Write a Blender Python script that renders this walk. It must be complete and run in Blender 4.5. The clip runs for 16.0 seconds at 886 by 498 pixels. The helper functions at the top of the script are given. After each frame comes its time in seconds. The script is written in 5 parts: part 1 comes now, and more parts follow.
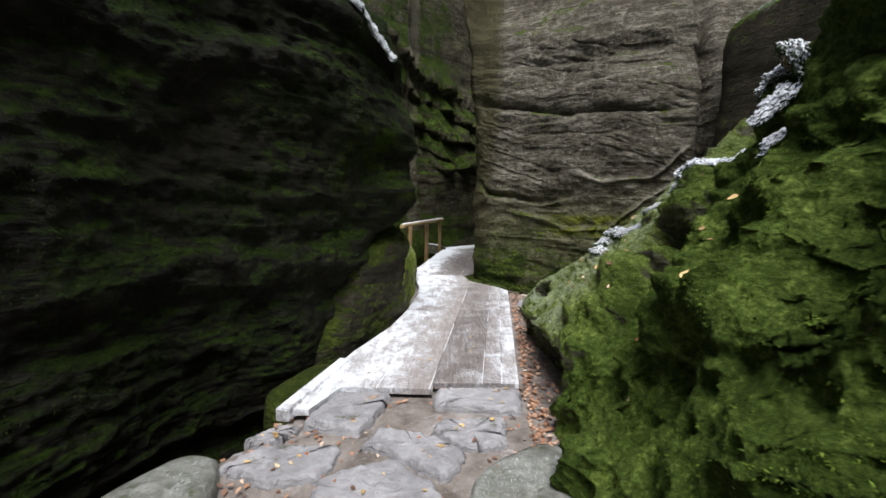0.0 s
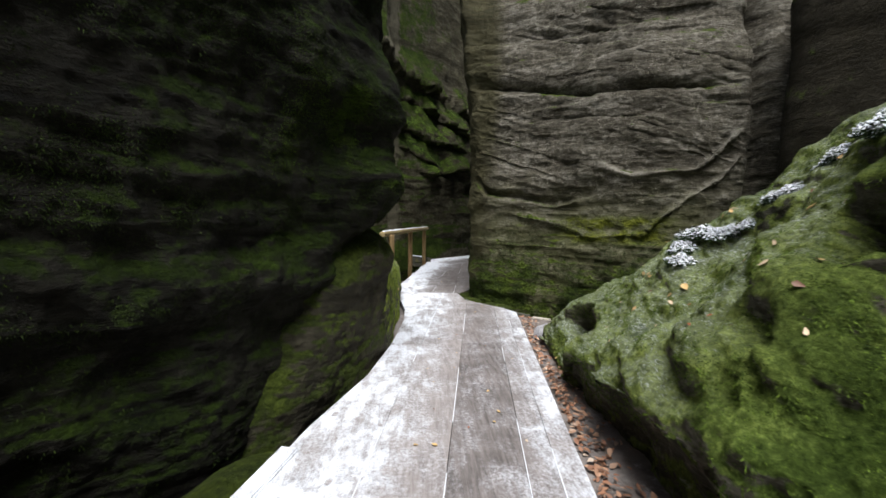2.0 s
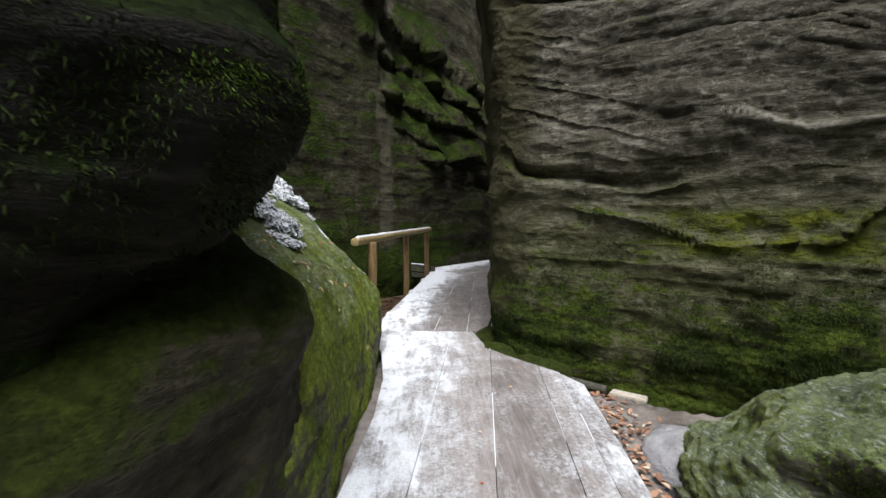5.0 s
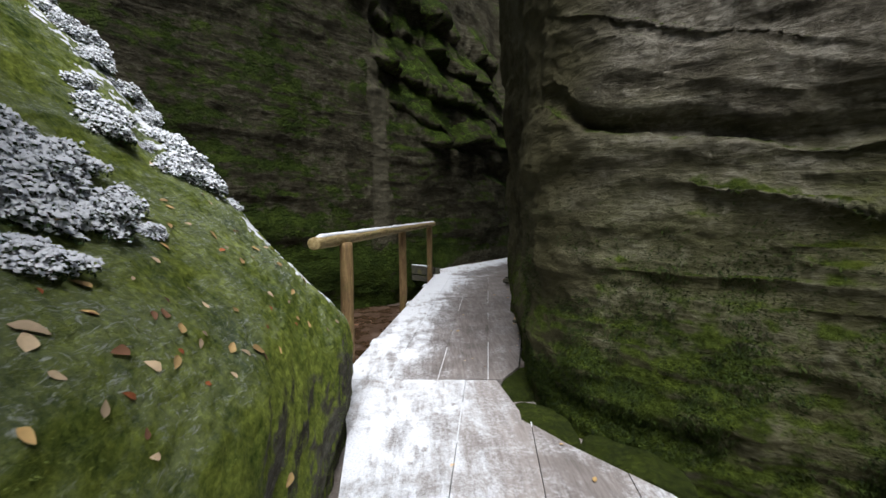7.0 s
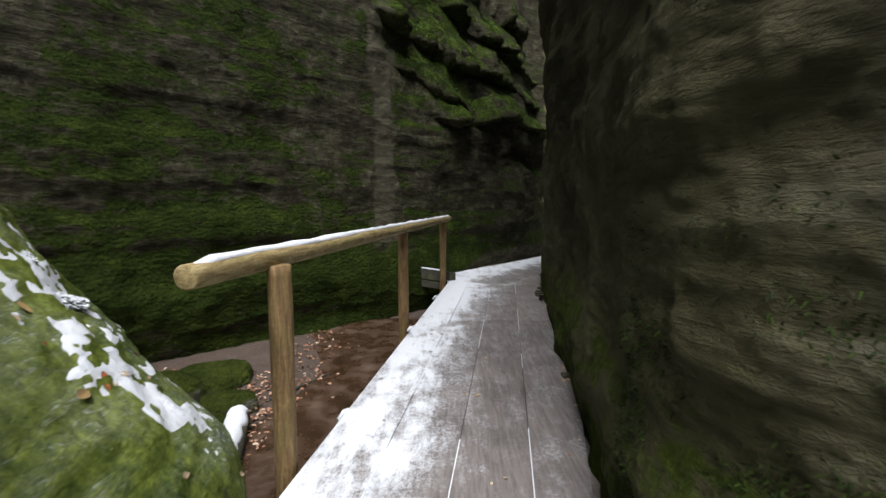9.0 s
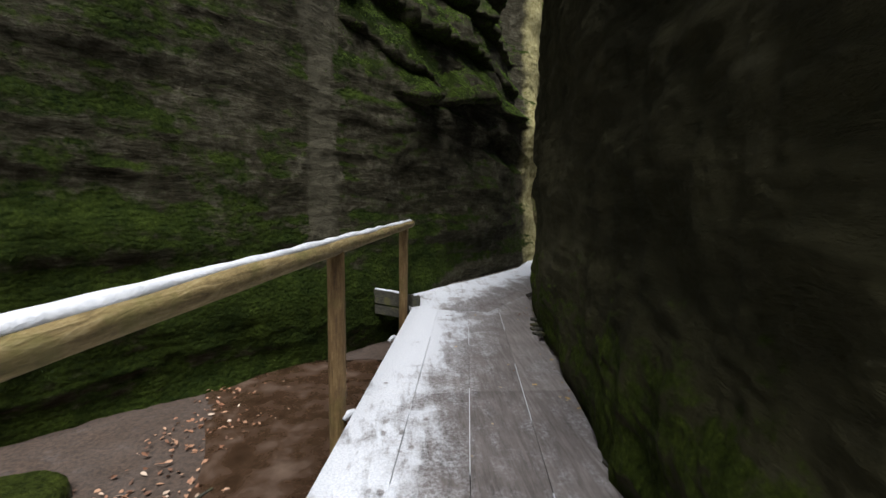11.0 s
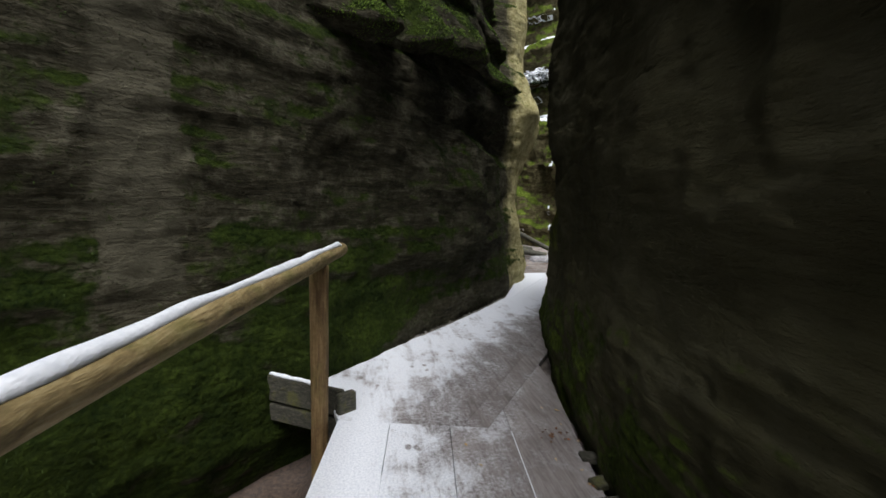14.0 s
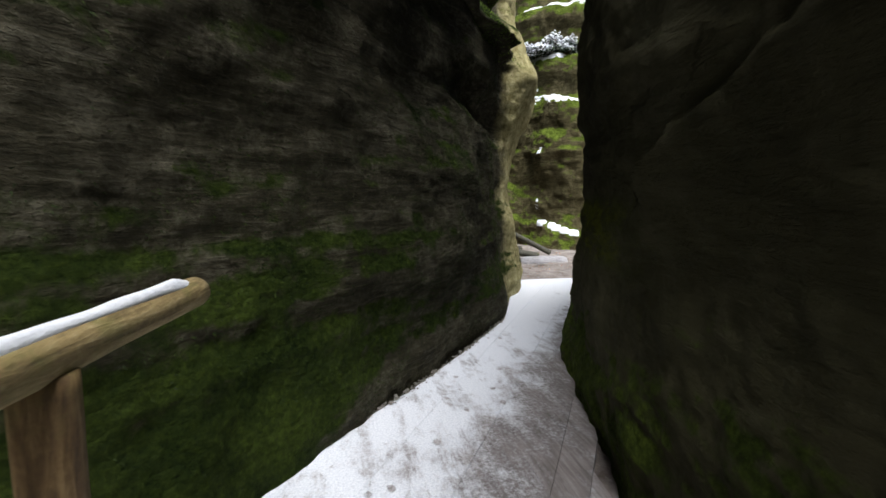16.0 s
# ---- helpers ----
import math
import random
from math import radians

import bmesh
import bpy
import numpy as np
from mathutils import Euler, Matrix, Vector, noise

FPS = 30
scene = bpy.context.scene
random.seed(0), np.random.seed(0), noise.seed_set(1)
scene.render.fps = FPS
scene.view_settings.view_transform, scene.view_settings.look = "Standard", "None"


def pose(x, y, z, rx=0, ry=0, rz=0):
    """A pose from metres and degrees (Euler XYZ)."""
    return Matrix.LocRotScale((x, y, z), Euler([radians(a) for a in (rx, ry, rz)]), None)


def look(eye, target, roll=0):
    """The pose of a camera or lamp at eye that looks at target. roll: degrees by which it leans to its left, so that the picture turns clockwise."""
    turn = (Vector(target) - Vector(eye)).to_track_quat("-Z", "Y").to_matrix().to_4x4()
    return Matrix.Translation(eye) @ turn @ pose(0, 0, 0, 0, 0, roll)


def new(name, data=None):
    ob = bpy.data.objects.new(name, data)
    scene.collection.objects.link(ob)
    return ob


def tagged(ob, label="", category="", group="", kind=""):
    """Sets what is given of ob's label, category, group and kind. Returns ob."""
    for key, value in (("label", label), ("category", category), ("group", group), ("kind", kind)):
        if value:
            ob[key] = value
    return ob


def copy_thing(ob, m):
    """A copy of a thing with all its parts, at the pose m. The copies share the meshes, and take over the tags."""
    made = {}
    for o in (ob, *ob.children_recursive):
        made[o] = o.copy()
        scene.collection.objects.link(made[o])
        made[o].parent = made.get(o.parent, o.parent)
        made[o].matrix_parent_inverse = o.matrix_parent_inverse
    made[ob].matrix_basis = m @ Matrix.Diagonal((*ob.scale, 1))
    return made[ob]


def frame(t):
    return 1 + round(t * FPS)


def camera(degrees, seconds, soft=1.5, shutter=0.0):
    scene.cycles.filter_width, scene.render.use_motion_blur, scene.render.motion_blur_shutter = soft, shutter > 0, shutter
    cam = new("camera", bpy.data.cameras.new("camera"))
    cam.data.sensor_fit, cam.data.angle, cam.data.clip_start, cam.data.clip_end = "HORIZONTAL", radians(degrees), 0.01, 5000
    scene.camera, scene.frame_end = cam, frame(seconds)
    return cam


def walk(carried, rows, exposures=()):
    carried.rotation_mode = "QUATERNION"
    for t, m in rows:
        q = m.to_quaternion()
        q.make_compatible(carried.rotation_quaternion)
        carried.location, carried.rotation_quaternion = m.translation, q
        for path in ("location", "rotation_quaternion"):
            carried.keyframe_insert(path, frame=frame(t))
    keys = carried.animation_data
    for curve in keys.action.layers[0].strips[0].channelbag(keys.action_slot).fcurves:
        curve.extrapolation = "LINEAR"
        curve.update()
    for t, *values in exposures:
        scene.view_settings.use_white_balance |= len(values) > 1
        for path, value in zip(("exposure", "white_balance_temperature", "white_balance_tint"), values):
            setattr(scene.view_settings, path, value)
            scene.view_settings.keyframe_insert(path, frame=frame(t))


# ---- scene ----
cam = camera(93.2, 16.0, 1.5, 0.2)
METRES, EYE, TILT, LEAN, TURN = 12.5, 1.31, -5.5, -0.7, 0.0
ROWS = [
    (0.0, 0.0, 0.0, 0.0, 0.0, 0.0, -0.0),
    (0.5, -0.0024, 0.0284, -0.0053, 2.06, 2.34, 0.37),
    (1.0, -0.0033, 0.056, -0.0029, 1.29, 1.95, -0.61),
    (1.5, -0.0101, 0.0861, -0.0013, -4.02, 3.27, 0.99),
    (2.0, -0.0129, 0.1128, -0.0002, -2.84, 1.66, 0.58),
    (2.5, -0.0099, 0.1474, 0.0044, -1.13, 2.11, 0.07),
    (3.0, -0.0089, 0.1778, 0.005, -2.88, 1.3, -0.53),
    (3.5, -0.0089, 0.2084, 0.0137, -3.91, 1.25, 0.6),
    (4.0, -0.0027, 0.2418, 0.0138, -0.77, 1.51, 1.08),
    (6.5, -0.0017, 0.4007, 0.0264, -3.59, 1.45, 1.47),
    (7.0, 0.0008, 0.431, 0.0272, -0.99, 0.85, 1.58),
    (7.5, 0.0025, 0.4599, 0.0319, 3.27, 0.46, 0.92),
    (8.0, 0.0005, 0.4909, 0.0361, 1.73, 0.93, 0.07),
    (8.5, 0.003, 0.5198, 0.0376, 0.93, 0.27, 0.37),
    (9.0, 0.0057, 0.5498, 0.0428, 1.54, -0.54, 0.77),
    (9.5, 0.004, 0.5853, 0.046, -3.04, -0.65, 1.22),
    (12.0, 0.0016, 0.741, 0.0654, -4.75, -0.62, -0.08),
    (12.5, 0.0015, 0.7736, 0.0697, -7.76, 0.23, 0.53),
    (13.0, 0.0055, 0.8035, 0.0714, -6.94, -0.42, 0.47),
    (13.5, 0.0121, 0.8332, 0.0766, -5.62, -1.3, -0.13),
    (14.0, 0.016, 0.8674, 0.0806, -9.46, -0.82, 0.48),
    (14.5, 0.0207, 0.8999, 0.0815, -8.0, -1.05, 1.42),
    (15.0, 0.0263, 0.9293, 0.0854, -6.99, -2.14, 1.25),
    (15.5, 0.0299, 0.9602, 0.0887, -11.85, -1.02, 0.62),
    (16.0, 0.0353, 0.9875, 0.0889, -12.87, -1.49, 1.68),
]
walk(cam, [(t, pose(0, 0, EYE, TILT, LEAN, TURN) @ pose(METRES * x, METRES * y, METRES * z, 90 + pitch, roll, yaw)) for t, x, y, z, yaw, pitch, roll in ROWS], [(0.0, 0.36), (4.0, 0.36), (6.5, 0.22), (8.0, 0.24), (9.5, 0.32), (12.5, 0.28), (14.0, 0.26), (15.0, 0.4), (16.0, 0.62)])

# ---- world and light ----
world = bpy.data.worlds.new("sky")
scene.world = world
world.use_nodes = True
wn, wl = world.node_tree.nodes, world.node_tree.links
wn.clear()
sky = wn.new("ShaderNodeTexSky")
sky.sky_type, sky.sun_disc = "NISHITA", False
sky.sun_elevation, sky.sun_rotation = radians(64), radians(177)
sky.air_density, sky.dust_density, sky.ozone_density = 1.0, 4.0, 1.0
wb = wn.new("ShaderNodeBackground")
wb.inputs["Strength"].default_value = 0.075
wo = wn.new("ShaderNodeOutputWorld")
wl.new(sky.outputs[0], wb.inputs["Color"])
wl.new(wb.outputs[0], wo.inputs["Surface"])

sun_data = bpy.data.lights.new("sun", "SUN")
sun_data.energy, sun_data.angle, sun_data.color = 4.2, radians(34), (0.98, 1.0, 1.04)
sun = new("sun", sun_data)
sun.matrix_world = look((0.2, -4.3, 9.0), (0, 0, 0))


# ---- numeric noise ----
def lattice(ix, iy, iz, seed):
    h = (ix * 374761393 + iy * 668265263 + iz * 2147483647 + seed * 974634777) & 0xFFFFFFFF
    h = ((h ^ (h >> 13)) * 1274126177) & 0xFFFFFFFF
    h = ((h ^ (h >> 16)) * 2246822519) & 0xFFFFFFFF
    return ((h ^ (h >> 15)) & 0xFFFFFF) / 8388607.5 - 1.0


def vnoise(p, seed=0):
    """Smooth value noise, about -1 to 1, for an array of points (..., 3)."""
    i = np.floor(p).astype(np.int64)
    f = p - i
    f = f * f * f * (f * (f * 6 - 15) + 10)
    ix, iy, iz = i[..., 0], i[..., 1], i[..., 2]
    fx, fy, fz = f[..., 0], f[..., 1], f[..., 2]
    out = 0
    for dx in (0, 1):
        for dy in (0, 1):
            for dz in (0, 1):
                w = (fx if dx else 1 - fx) * (fy if dy else 1 - fy) * (fz if dz else 1 - fz)
                out = out + w * lattice(ix + dx, iy + dy, iz + dz, seed)
    return out


def fbm(p, octaves=4, seed=0, gain=0.5):
    out, a = 0, 1.0
    for k in range(octaves):
        out = out + a * vnoise(p * 2.03 ** k + 17.3 * k, seed + k)
        a *= gain
    return out


def ridged(p, octaves=3, seed=0):
    out, a = 0, 1.0
    for k in range(octaves):
        out = out + a * (1 - 2 * np.abs(vnoise(p * 2.1 ** k + 9.1 * k, seed + k)))
        a *= 0.5
    return out


# ---- meshes ----
def catmull(rows, n):
    """Rows of control points along axis 0, resampled smoothly to n rows."""
    rows = np.asarray(rows, float)
    m = len(rows)
    t = np.linspace(0, m - 1, n)
    i = np.clip(np.floor(t).astype(int), 0, m - 2)
    f = (t - i).reshape((-1,) + (1,) * (rows.ndim - 1))
    p0, p1, p2, p3 = rows[np.clip(i - 1, 0, m - 1)], rows[i], rows[i + 1], rows[np.clip(i + 2, 0, m - 1)]
    return 0.5 * (2 * p1 + (p2 - p0) * f + (2 * p0 - 5 * p1 + 4 * p2 - p3) * f ** 2 + (3 * p1 - p0 - 3 * p2 + p3) * f ** 3)


def even(rows, n, focus=((0, 0), (1, 1))):
    """Like catmull, but evenly spaced by the mean length along axis 0; focus: (share of rows, share of length)."""
    fine = catmull(rows, 40 * len(rows))
    step = np.linalg.norm(np.diff(fine, axis=0), axis=-1)
    while step.ndim > 1:
        step = step.mean(axis=-1)
    s = np.concatenate([[0], np.cumsum(step)])
    want = np.interp(np.linspace(0, 1, n), *zip(*focus)) * s[-1]
    k = np.clip(np.searchsorted(s, want) - 1, 0, len(s) - 2)
    f = ((want - s[k]) / np.maximum(s[k + 1] - s[k], 1e-9)).reshape((-1,) + (1,) * (fine.ndim - 1))
    return fine[k] * (1 - f) + fine[k + 1] * f


def normals_of(g):
    du = np.gradient(g, axis=0)
    dv = np.gradient(g, axis=1)
    n = np.cross(du, dv)
    return n / np.maximum(np.linalg.norm(n, axis=-1, keepdims=True), 1e-9)


def mesh_from(name, verts, faces, smooth=True):
    me = bpy.data.meshes.new(name)
    me.from_pydata([tuple(v) for v in verts], [], faces)
    if smooth:
        me.polygons.foreach_set("use_smooth", [True] * len(me.polygons))
    me.update()
    return me


def mesh_fast(name, verts, quads, tris=None, smooth=True):
    """A mesh from arrays of corners, quads (n, 4) and triangles (m, 3)."""
    me = bpy.data.meshes.new(name)
    quads = np.zeros((0, 4), int) if quads is None else np.asarray(quads)
    tris = np.zeros((0, 3), int) if tris is None else np.asarray(tris)
    me.vertices.add(len(verts))
    me.vertices.foreach_set("co", np.asarray(verts, np.float32).ravel())
    me.loops.add(quads.size + tris.size)
    me.loops.foreach_set("vertex_index", np.concatenate([quads.ravel(), tris.ravel()]).astype(np.int32))
    me.polygons.add(len(quads) + len(tris))
    starts = np.concatenate([np.arange(len(quads)) * 4, quads.size + np.arange(len(tris)) * 3])
    me.polygons.foreach_set("loop_start", starts.astype(np.int32))
    me.polygons.foreach_set("use_smooth", np.full(len(starts), smooth))
    me.update(calc_edges=True)
    return me


def grid_mesh(name, g, back=None):
    """A sheet from a grid of points; with back, a vector, it becomes a solid block."""
    nu, nv = g.shape[:2]
    idx = np.arange(nu * nv).reshape(nu, nv)
    quads = np.stack([idx[:-1, :-1], idx[1:, :-1], idx[1:, 1:], idx[:-1, 1:]], -1).reshape(-1, 4)
    verts, tris = g.reshape(-1, 3), None
    if back is not None:
        loop = np.concatenate([idx[0, :-1], idx[:-1, -1], idx[-1, :0:-1], idx[:0:-1, 0]])
        n0, k = len(verts), len(loop)
        ring = verts[loop] + np.asarray(back, float)
        verts = np.concatenate([verts, ring, ring.mean(axis=0, keepdims=True)])
        a = np.arange(k)
        b = (a + 1) % k
        quads = np.concatenate([quads, np.stack([loop[a], loop[b], n0 + b, n0 + a], -1)])
        tris = np.stack([n0 + a, n0 + b, np.full(k, n0 + k)], -1)
    return mesh_fast(name, verts, quads, tris)


def part(name, bm, material, parent=None, label=""):
    """Links a bmesh, or a mesh, as one mesh object under a thing or part."""
    if isinstance(bm, bpy.types.Mesh):
        me = bm
    else:
        me = bpy.data.meshes.new(name)
        bm.normal_update()
        bm.to_mesh(me)
        bm.free()
    if not me.materials:
        me.materials.append(material)
    ob = new(name, me)
    if parent is not None:
        ob.parent = parent
    if label:
        ob["label"] = label
    return ob


# ---- materials ----
def material(name):
    m = bpy.data.materials.new(name)
    m.use_nodes = True
    m.node_tree.nodes.clear()
    return m


class Nodes:
    """Short hand for building a node tree."""

    def __init__(self, m):
        self.n, self.l = m.node_tree.nodes, m.node_tree.links
        self.out = self.n.new("ShaderNodeOutputMaterial")
        self.bsdf = self.n.new("ShaderNodeBsdfPrincipled")
        self.l.new(self.bsdf.outputs[0], self.out.inputs[0])

    def put(self, socket, value):
        if isinstance(value, (int, float)):
            socket.default_value = value
        elif isinstance(value, tuple):
            socket.default_value = value if len(value) == len(socket.default_value) else (*value, 1.0)
        else:
            self.l.new(value, socket)

    def position(self, scale=(1, 1, 1), turn=(0, 0, 0)):
        g = self.n.new("ShaderNodeNewGeometry")
        mp = self.n.new("ShaderNodeMapping")
        mp.inputs["Scale"].default_value = scale
        mp.inputs["Rotation"].default_value = turn
        self.l.new(g.outputs["Position"], mp.inputs["Vector"])
        return mp.outputs[0]

    def split(self, vec):
        s = self.n.new("ShaderNodeSeparateXYZ")
        self.put(s.inputs[0], vec)
        return s.outputs

    def normal_z(self):
        g = self.n.new("ShaderNodeNewGeometry")
        return self.split(g.outputs["Normal"])[2]

    def noise(self, vec, scale, detail=4.0, rough=0.55, distort=0.0):
        t = self.n.new("ShaderNodeTexNoise")
        self.put(t.inputs["Vector"], vec)
        t.inputs["Scale"].default_value, t.inputs["Detail"].default_value = scale, detail
        t.inputs["Roughness"].default_value, t.inputs["Distortion"].default_value = rough, distort
        return t.outputs["Fac"]

    def voronoi(self, vec, scale, feature="F1"):
        t = self.n.new("ShaderNodeTexVoronoi")
        t.feature = feature
        self.put(t.inputs["Vector"], vec)
        t.inputs["Scale"].default_value = scale
        return t.outputs["Distance"]

    def math(self, op, a, b=0.0, c=0.0):
        t = self.n.new("ShaderNodeMath")
        t.operation = op
        self.put(t.inputs[0], a), self.put(t.inputs[1], b), self.put(t.inputs[2], c)
        return t.outputs[0]

    def ramp(self, fac, lo, hi, a=0.0, b=1.0):
        t = self.n.new("ShaderNodeMapRange")
        t.interpolation_type = "SMOOTHSTEP"
        self.put(t.inputs["Value"], fac)
        for k, v in (("From Min", lo), ("From Max", hi), ("To Min", a), ("To Max", b)):
            t.inputs[k].default_value = v
        return t.outputs[0]

    def colours(self, fac, *stops):
        t = self.n.new("ShaderNodeValToRGB")
        self.put(t.inputs[0], fac)
        e = t.color_ramp.elements
        while len(e) < len(stops):
            e.new(0.5)
        for k, (p, c) in zip(e, stops):
            k.position, k.color = p, (*c, 1.0)
        return t.outputs[0]

    def mix(self, fac, a, b):
        t = self.n.new("ShaderNodeMix")
        t.data_type = "RGBA"
        self.put(t.inputs[0], fac), self.put(t.inputs[6], a), self.put(t.inputs[7], b)
        return t.outputs[2]

    def bump(self, height, strength, distance, normal=None):
        t = self.n.new("ShaderNodeBump")
        t.inputs["Strength"].default_value, t.inputs["Distance"].default_value = strength, distance
        self.put(t.inputs["Height"], height)
        if normal is not None:
            self.l.new(normal, t.inputs["Normal"])
        return t.outputs[0]

    def finish(self, colour, rough, normal=None, **more):
        self.put(self.bsdf.inputs["Base Color"], colour)
        self.put(self.bsdf.inputs["Roughness"], rough)
        if normal is not None:
            self.l.new(normal, self.bsdf.inputs["Normal"])
        for k, v in more.items():
            self.put(self.bsdf.inputs[k.replace("_", " ")], v)


def rock_material(name, dark, mid, light, moss=0.5, low_moss=0.0, moss_dark=(0.02, 0.035, 0.006), moss_light=(0.09, 0.13, 0.018), dip=0.1, frost=0.0, streak=None, wet=0.0, up_weight=0.38, lit_from=None, cross=0.0, crust_shade_y=None, shag_shade_y=None, frost_y=None, foot=None, yellow=None, lichen_share=0.65, stained=0.5, algae=0.0):
    m = material(name)
    k = Nodes(m)
    p = k.position()
    strata = k.noise(k.position((1.0, 1.0, 4.5), (dip, -dip, 0)), 1.7, 7, 0.66, 0.5)
    thin = k.noise(k.position((3.0, 3.0, 15.0), (dip, -dip, 0)), 1.8, 5, 0.68, 0.9)
    grain = k.noise(p, 48, 5, 0.72)
    fleck = k.noise(p, 11, 7, 0.74, 0.3)
    mixv = k.math("ADD", k.math("MULTIPLY", strata, 0.34), k.math("ADD", k.math("MULTIPLY", thin, 0.24), k.math("ADD", k.math("MULTIPLY", grain, 0.12), k.math("MULTIPLY", fleck, 0.3))))
    base = k.colours(mixv, (0.39, dark), (0.5, mid), (0.61, light))
    stain = k.ramp(k.noise(k.position((1.2, 1.2, 0.35)), 1.5, 6, 0.65), 0.46, 0.6)
    base = k.mix(k.math("MULTIPLY", stain, stained), base, dark)
    lichen_lit = k.math("MULTIPLY", k.ramp(k.noise(p, 5.5, 8, 0.74), 0.55, 0.66), k.ramp(k.noise(p, 1.3, 3), 0.42, 0.6))
    flakes = k.math("MULTIPLY", k.ramp(k.noise(k.position((1, 1, 1.7)), 20.0, 8, 0.75, 0.8), 0.54, 0.64), k.ramp(k.noise(p, 2.2, 4), 0.42, 0.58))
    lichen_lit = k.math("MAXIMUM", lichen_lit, k.math("MULTIPLY", flakes, 0.85))
    x, y, z = k.split(p)
    if cross:
        # thin weathered edges of cross-bedding, in fields of their own
        fine = k.noise(k.position((2.2, 2.2, 26.0), (0, 0.3, 0)), 2.0, 6, 0.72, 0.6)
        field = k.ramp(k.noise(k.position((0.7, 0.7, 1.6)), 1.4, 3), 0.4, 0.56)
        edge = k.math("MULTIPLY", k.ramp(fine, 0.52, 0.62), k.math("ADD", 0.25, k.math("MULTIPLY", field, 0.75)))
        base = k.mix(k.math("MULTIPLY", edge, cross), base, light)
        base = k.mix(k.math("MULTIPLY", k.ramp(fine, 0.46, 0.38), 0.6 * cross), base, dark)
        # crests of the lips painted pale, as though they catch the light
        rim = k.n.new("ShaderNodeAttribute")
        rim.attribute_name = "rim"
        lichen_lit = k.math("MAXIMUM", lichen_lit, k.math("MULTIPLY", rim.outputs["Fac"], k.ramp(fleck, 0.38, 0.55, 0.5, 1.3)))
    if crust_shade_y is not None:
        # the weathered crust and its lichens end at the corner
        inside = k.math("MULTIPLY", k.ramp(k.math("ADD", y, k.math("MULTIPLY", k.noise(p, 1.6, 4, 0.6), 0.5)), crust_shade_y + 0.15, crust_shade_y + 0.5), k.ramp(k.math("SUBTRACT", x, k.math("MULTIPLY", k.math("SUBTRACT", y, 8.0), 0.16)), 1.2, 0.9))
        # brown wall inside, with the passage's shade mixed into its colours
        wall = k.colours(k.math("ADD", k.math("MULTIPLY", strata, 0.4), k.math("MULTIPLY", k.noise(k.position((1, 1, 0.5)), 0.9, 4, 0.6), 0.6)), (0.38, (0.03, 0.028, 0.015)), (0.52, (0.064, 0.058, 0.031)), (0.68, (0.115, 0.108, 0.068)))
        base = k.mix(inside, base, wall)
        lichen_lit = k.math("MULTIPLY", lichen_lit, k.ramp(inside, 0.0, 1.0, 1.0, 0.0))
    base = k.mix(k.math("MULTIPLY", lichen_lit, lichen_share), base, light)
    if streak:
        wob = k.math("ADD", x, k.math("MULTIPLY", k.noise(k.position((3, 3, 1.0)), 2.2, 4), 0.35))
        band = k.math("MULTIPLY", k.ramp(wob, streak[0], streak[0] + 0.1), k.ramp(wob, streak[1] + 0.1, streak[1]))
        band = k.math("MULTIPLY", band, k.ramp(k.math("ADD", z, k.math("MULTIPLY", fleck, 0.5)), 0.7, 1.3))
        base = k.mix(k.math("MULTIPLY", band, 0.8), base, k.mix(fleck, mid, light))
    if lit_from is not None:
        # the cliff's end painted pale yellow, as lit from the open ground
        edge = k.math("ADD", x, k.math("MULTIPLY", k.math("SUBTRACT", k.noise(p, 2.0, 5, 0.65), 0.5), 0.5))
        base = k.mix(k.ramp(edge, lit_from, lit_from + 0.25, 0.0, 0.85), base, k.colours(fleck, (0.35, (0.22, 0.19, 0.07)), (0.65, (0.6, 0.54, 0.28))))
    if algae:
        film = k.ramp(k.math("ADD", z, k.math("MULTIPLY", k.noise(k.position((1, 1, 1.6)), 1.5, 6, 0.7), 1.4)), 2.6, 1.6)
        if crust_shade_y is not None:
            film = k.math("MULTIPLY", film, k.ramp(inside, 0.0, 1.0, 1.0, 0.15))
        base = k.mix(k.math("MULTIPLY", film, algae), base, k.mix(fleck, (0.03, 0.032, 0.01), (0.15, 0.155, 0.06)))
    up = k.normal_z()
    mask = k.math("ADD", k.math("MULTIPLY", up, up_weight), k.math("MULTIPLY", k.noise(p, 1.1, 6, 0.66), 0.9))
    mask = k.math("ADD", mask, k.math("MULTIPLY", k.noise(p, 7.0, 6, 0.72), 0.6))
    if low_moss:
        mask = k.math("ADD", mask, k.ramp(z, 1.3, 0.0, 0.0, low_moss))
    if shag_shade_y is not None:
        mask = k.math("ADD", mask, k.ramp(k.math("ADD", y, k.math("MULTIPLY", k.noise(p, 2.0, 4), 0.5)), shag_shade_y + 0.45, shag_shade_y - 0.1, 0.0, 0.55))
    if crust_shade_y is not None:
        mask = k.math("SUBTRACT", mask, k.math("MULTIPLY", inside, 0.04))
    if foot is not None:
        # bare rubbed stone just above the boards, and less moss towards the dry end
        mask = k.math("SUBTRACT", mask, k.ramp(x, foot - 1.1, foot + 0.3, 0.0, 0.13))
        mask = k.math("SUBTRACT", mask, k.math("MULTIPLY", k.ramp(x, foot - 0.4, foot + 0.4), k.ramp(k.math("ADD", z, k.math("MULTIPLY", k.noise(p, 3.0, 4), 0.3)), 0.5, 0.25, 0.0, 0.8)))
    if streak:
        mask = k.math("SUBTRACT", mask, k.math("MULTIPLY", band, 0.35))
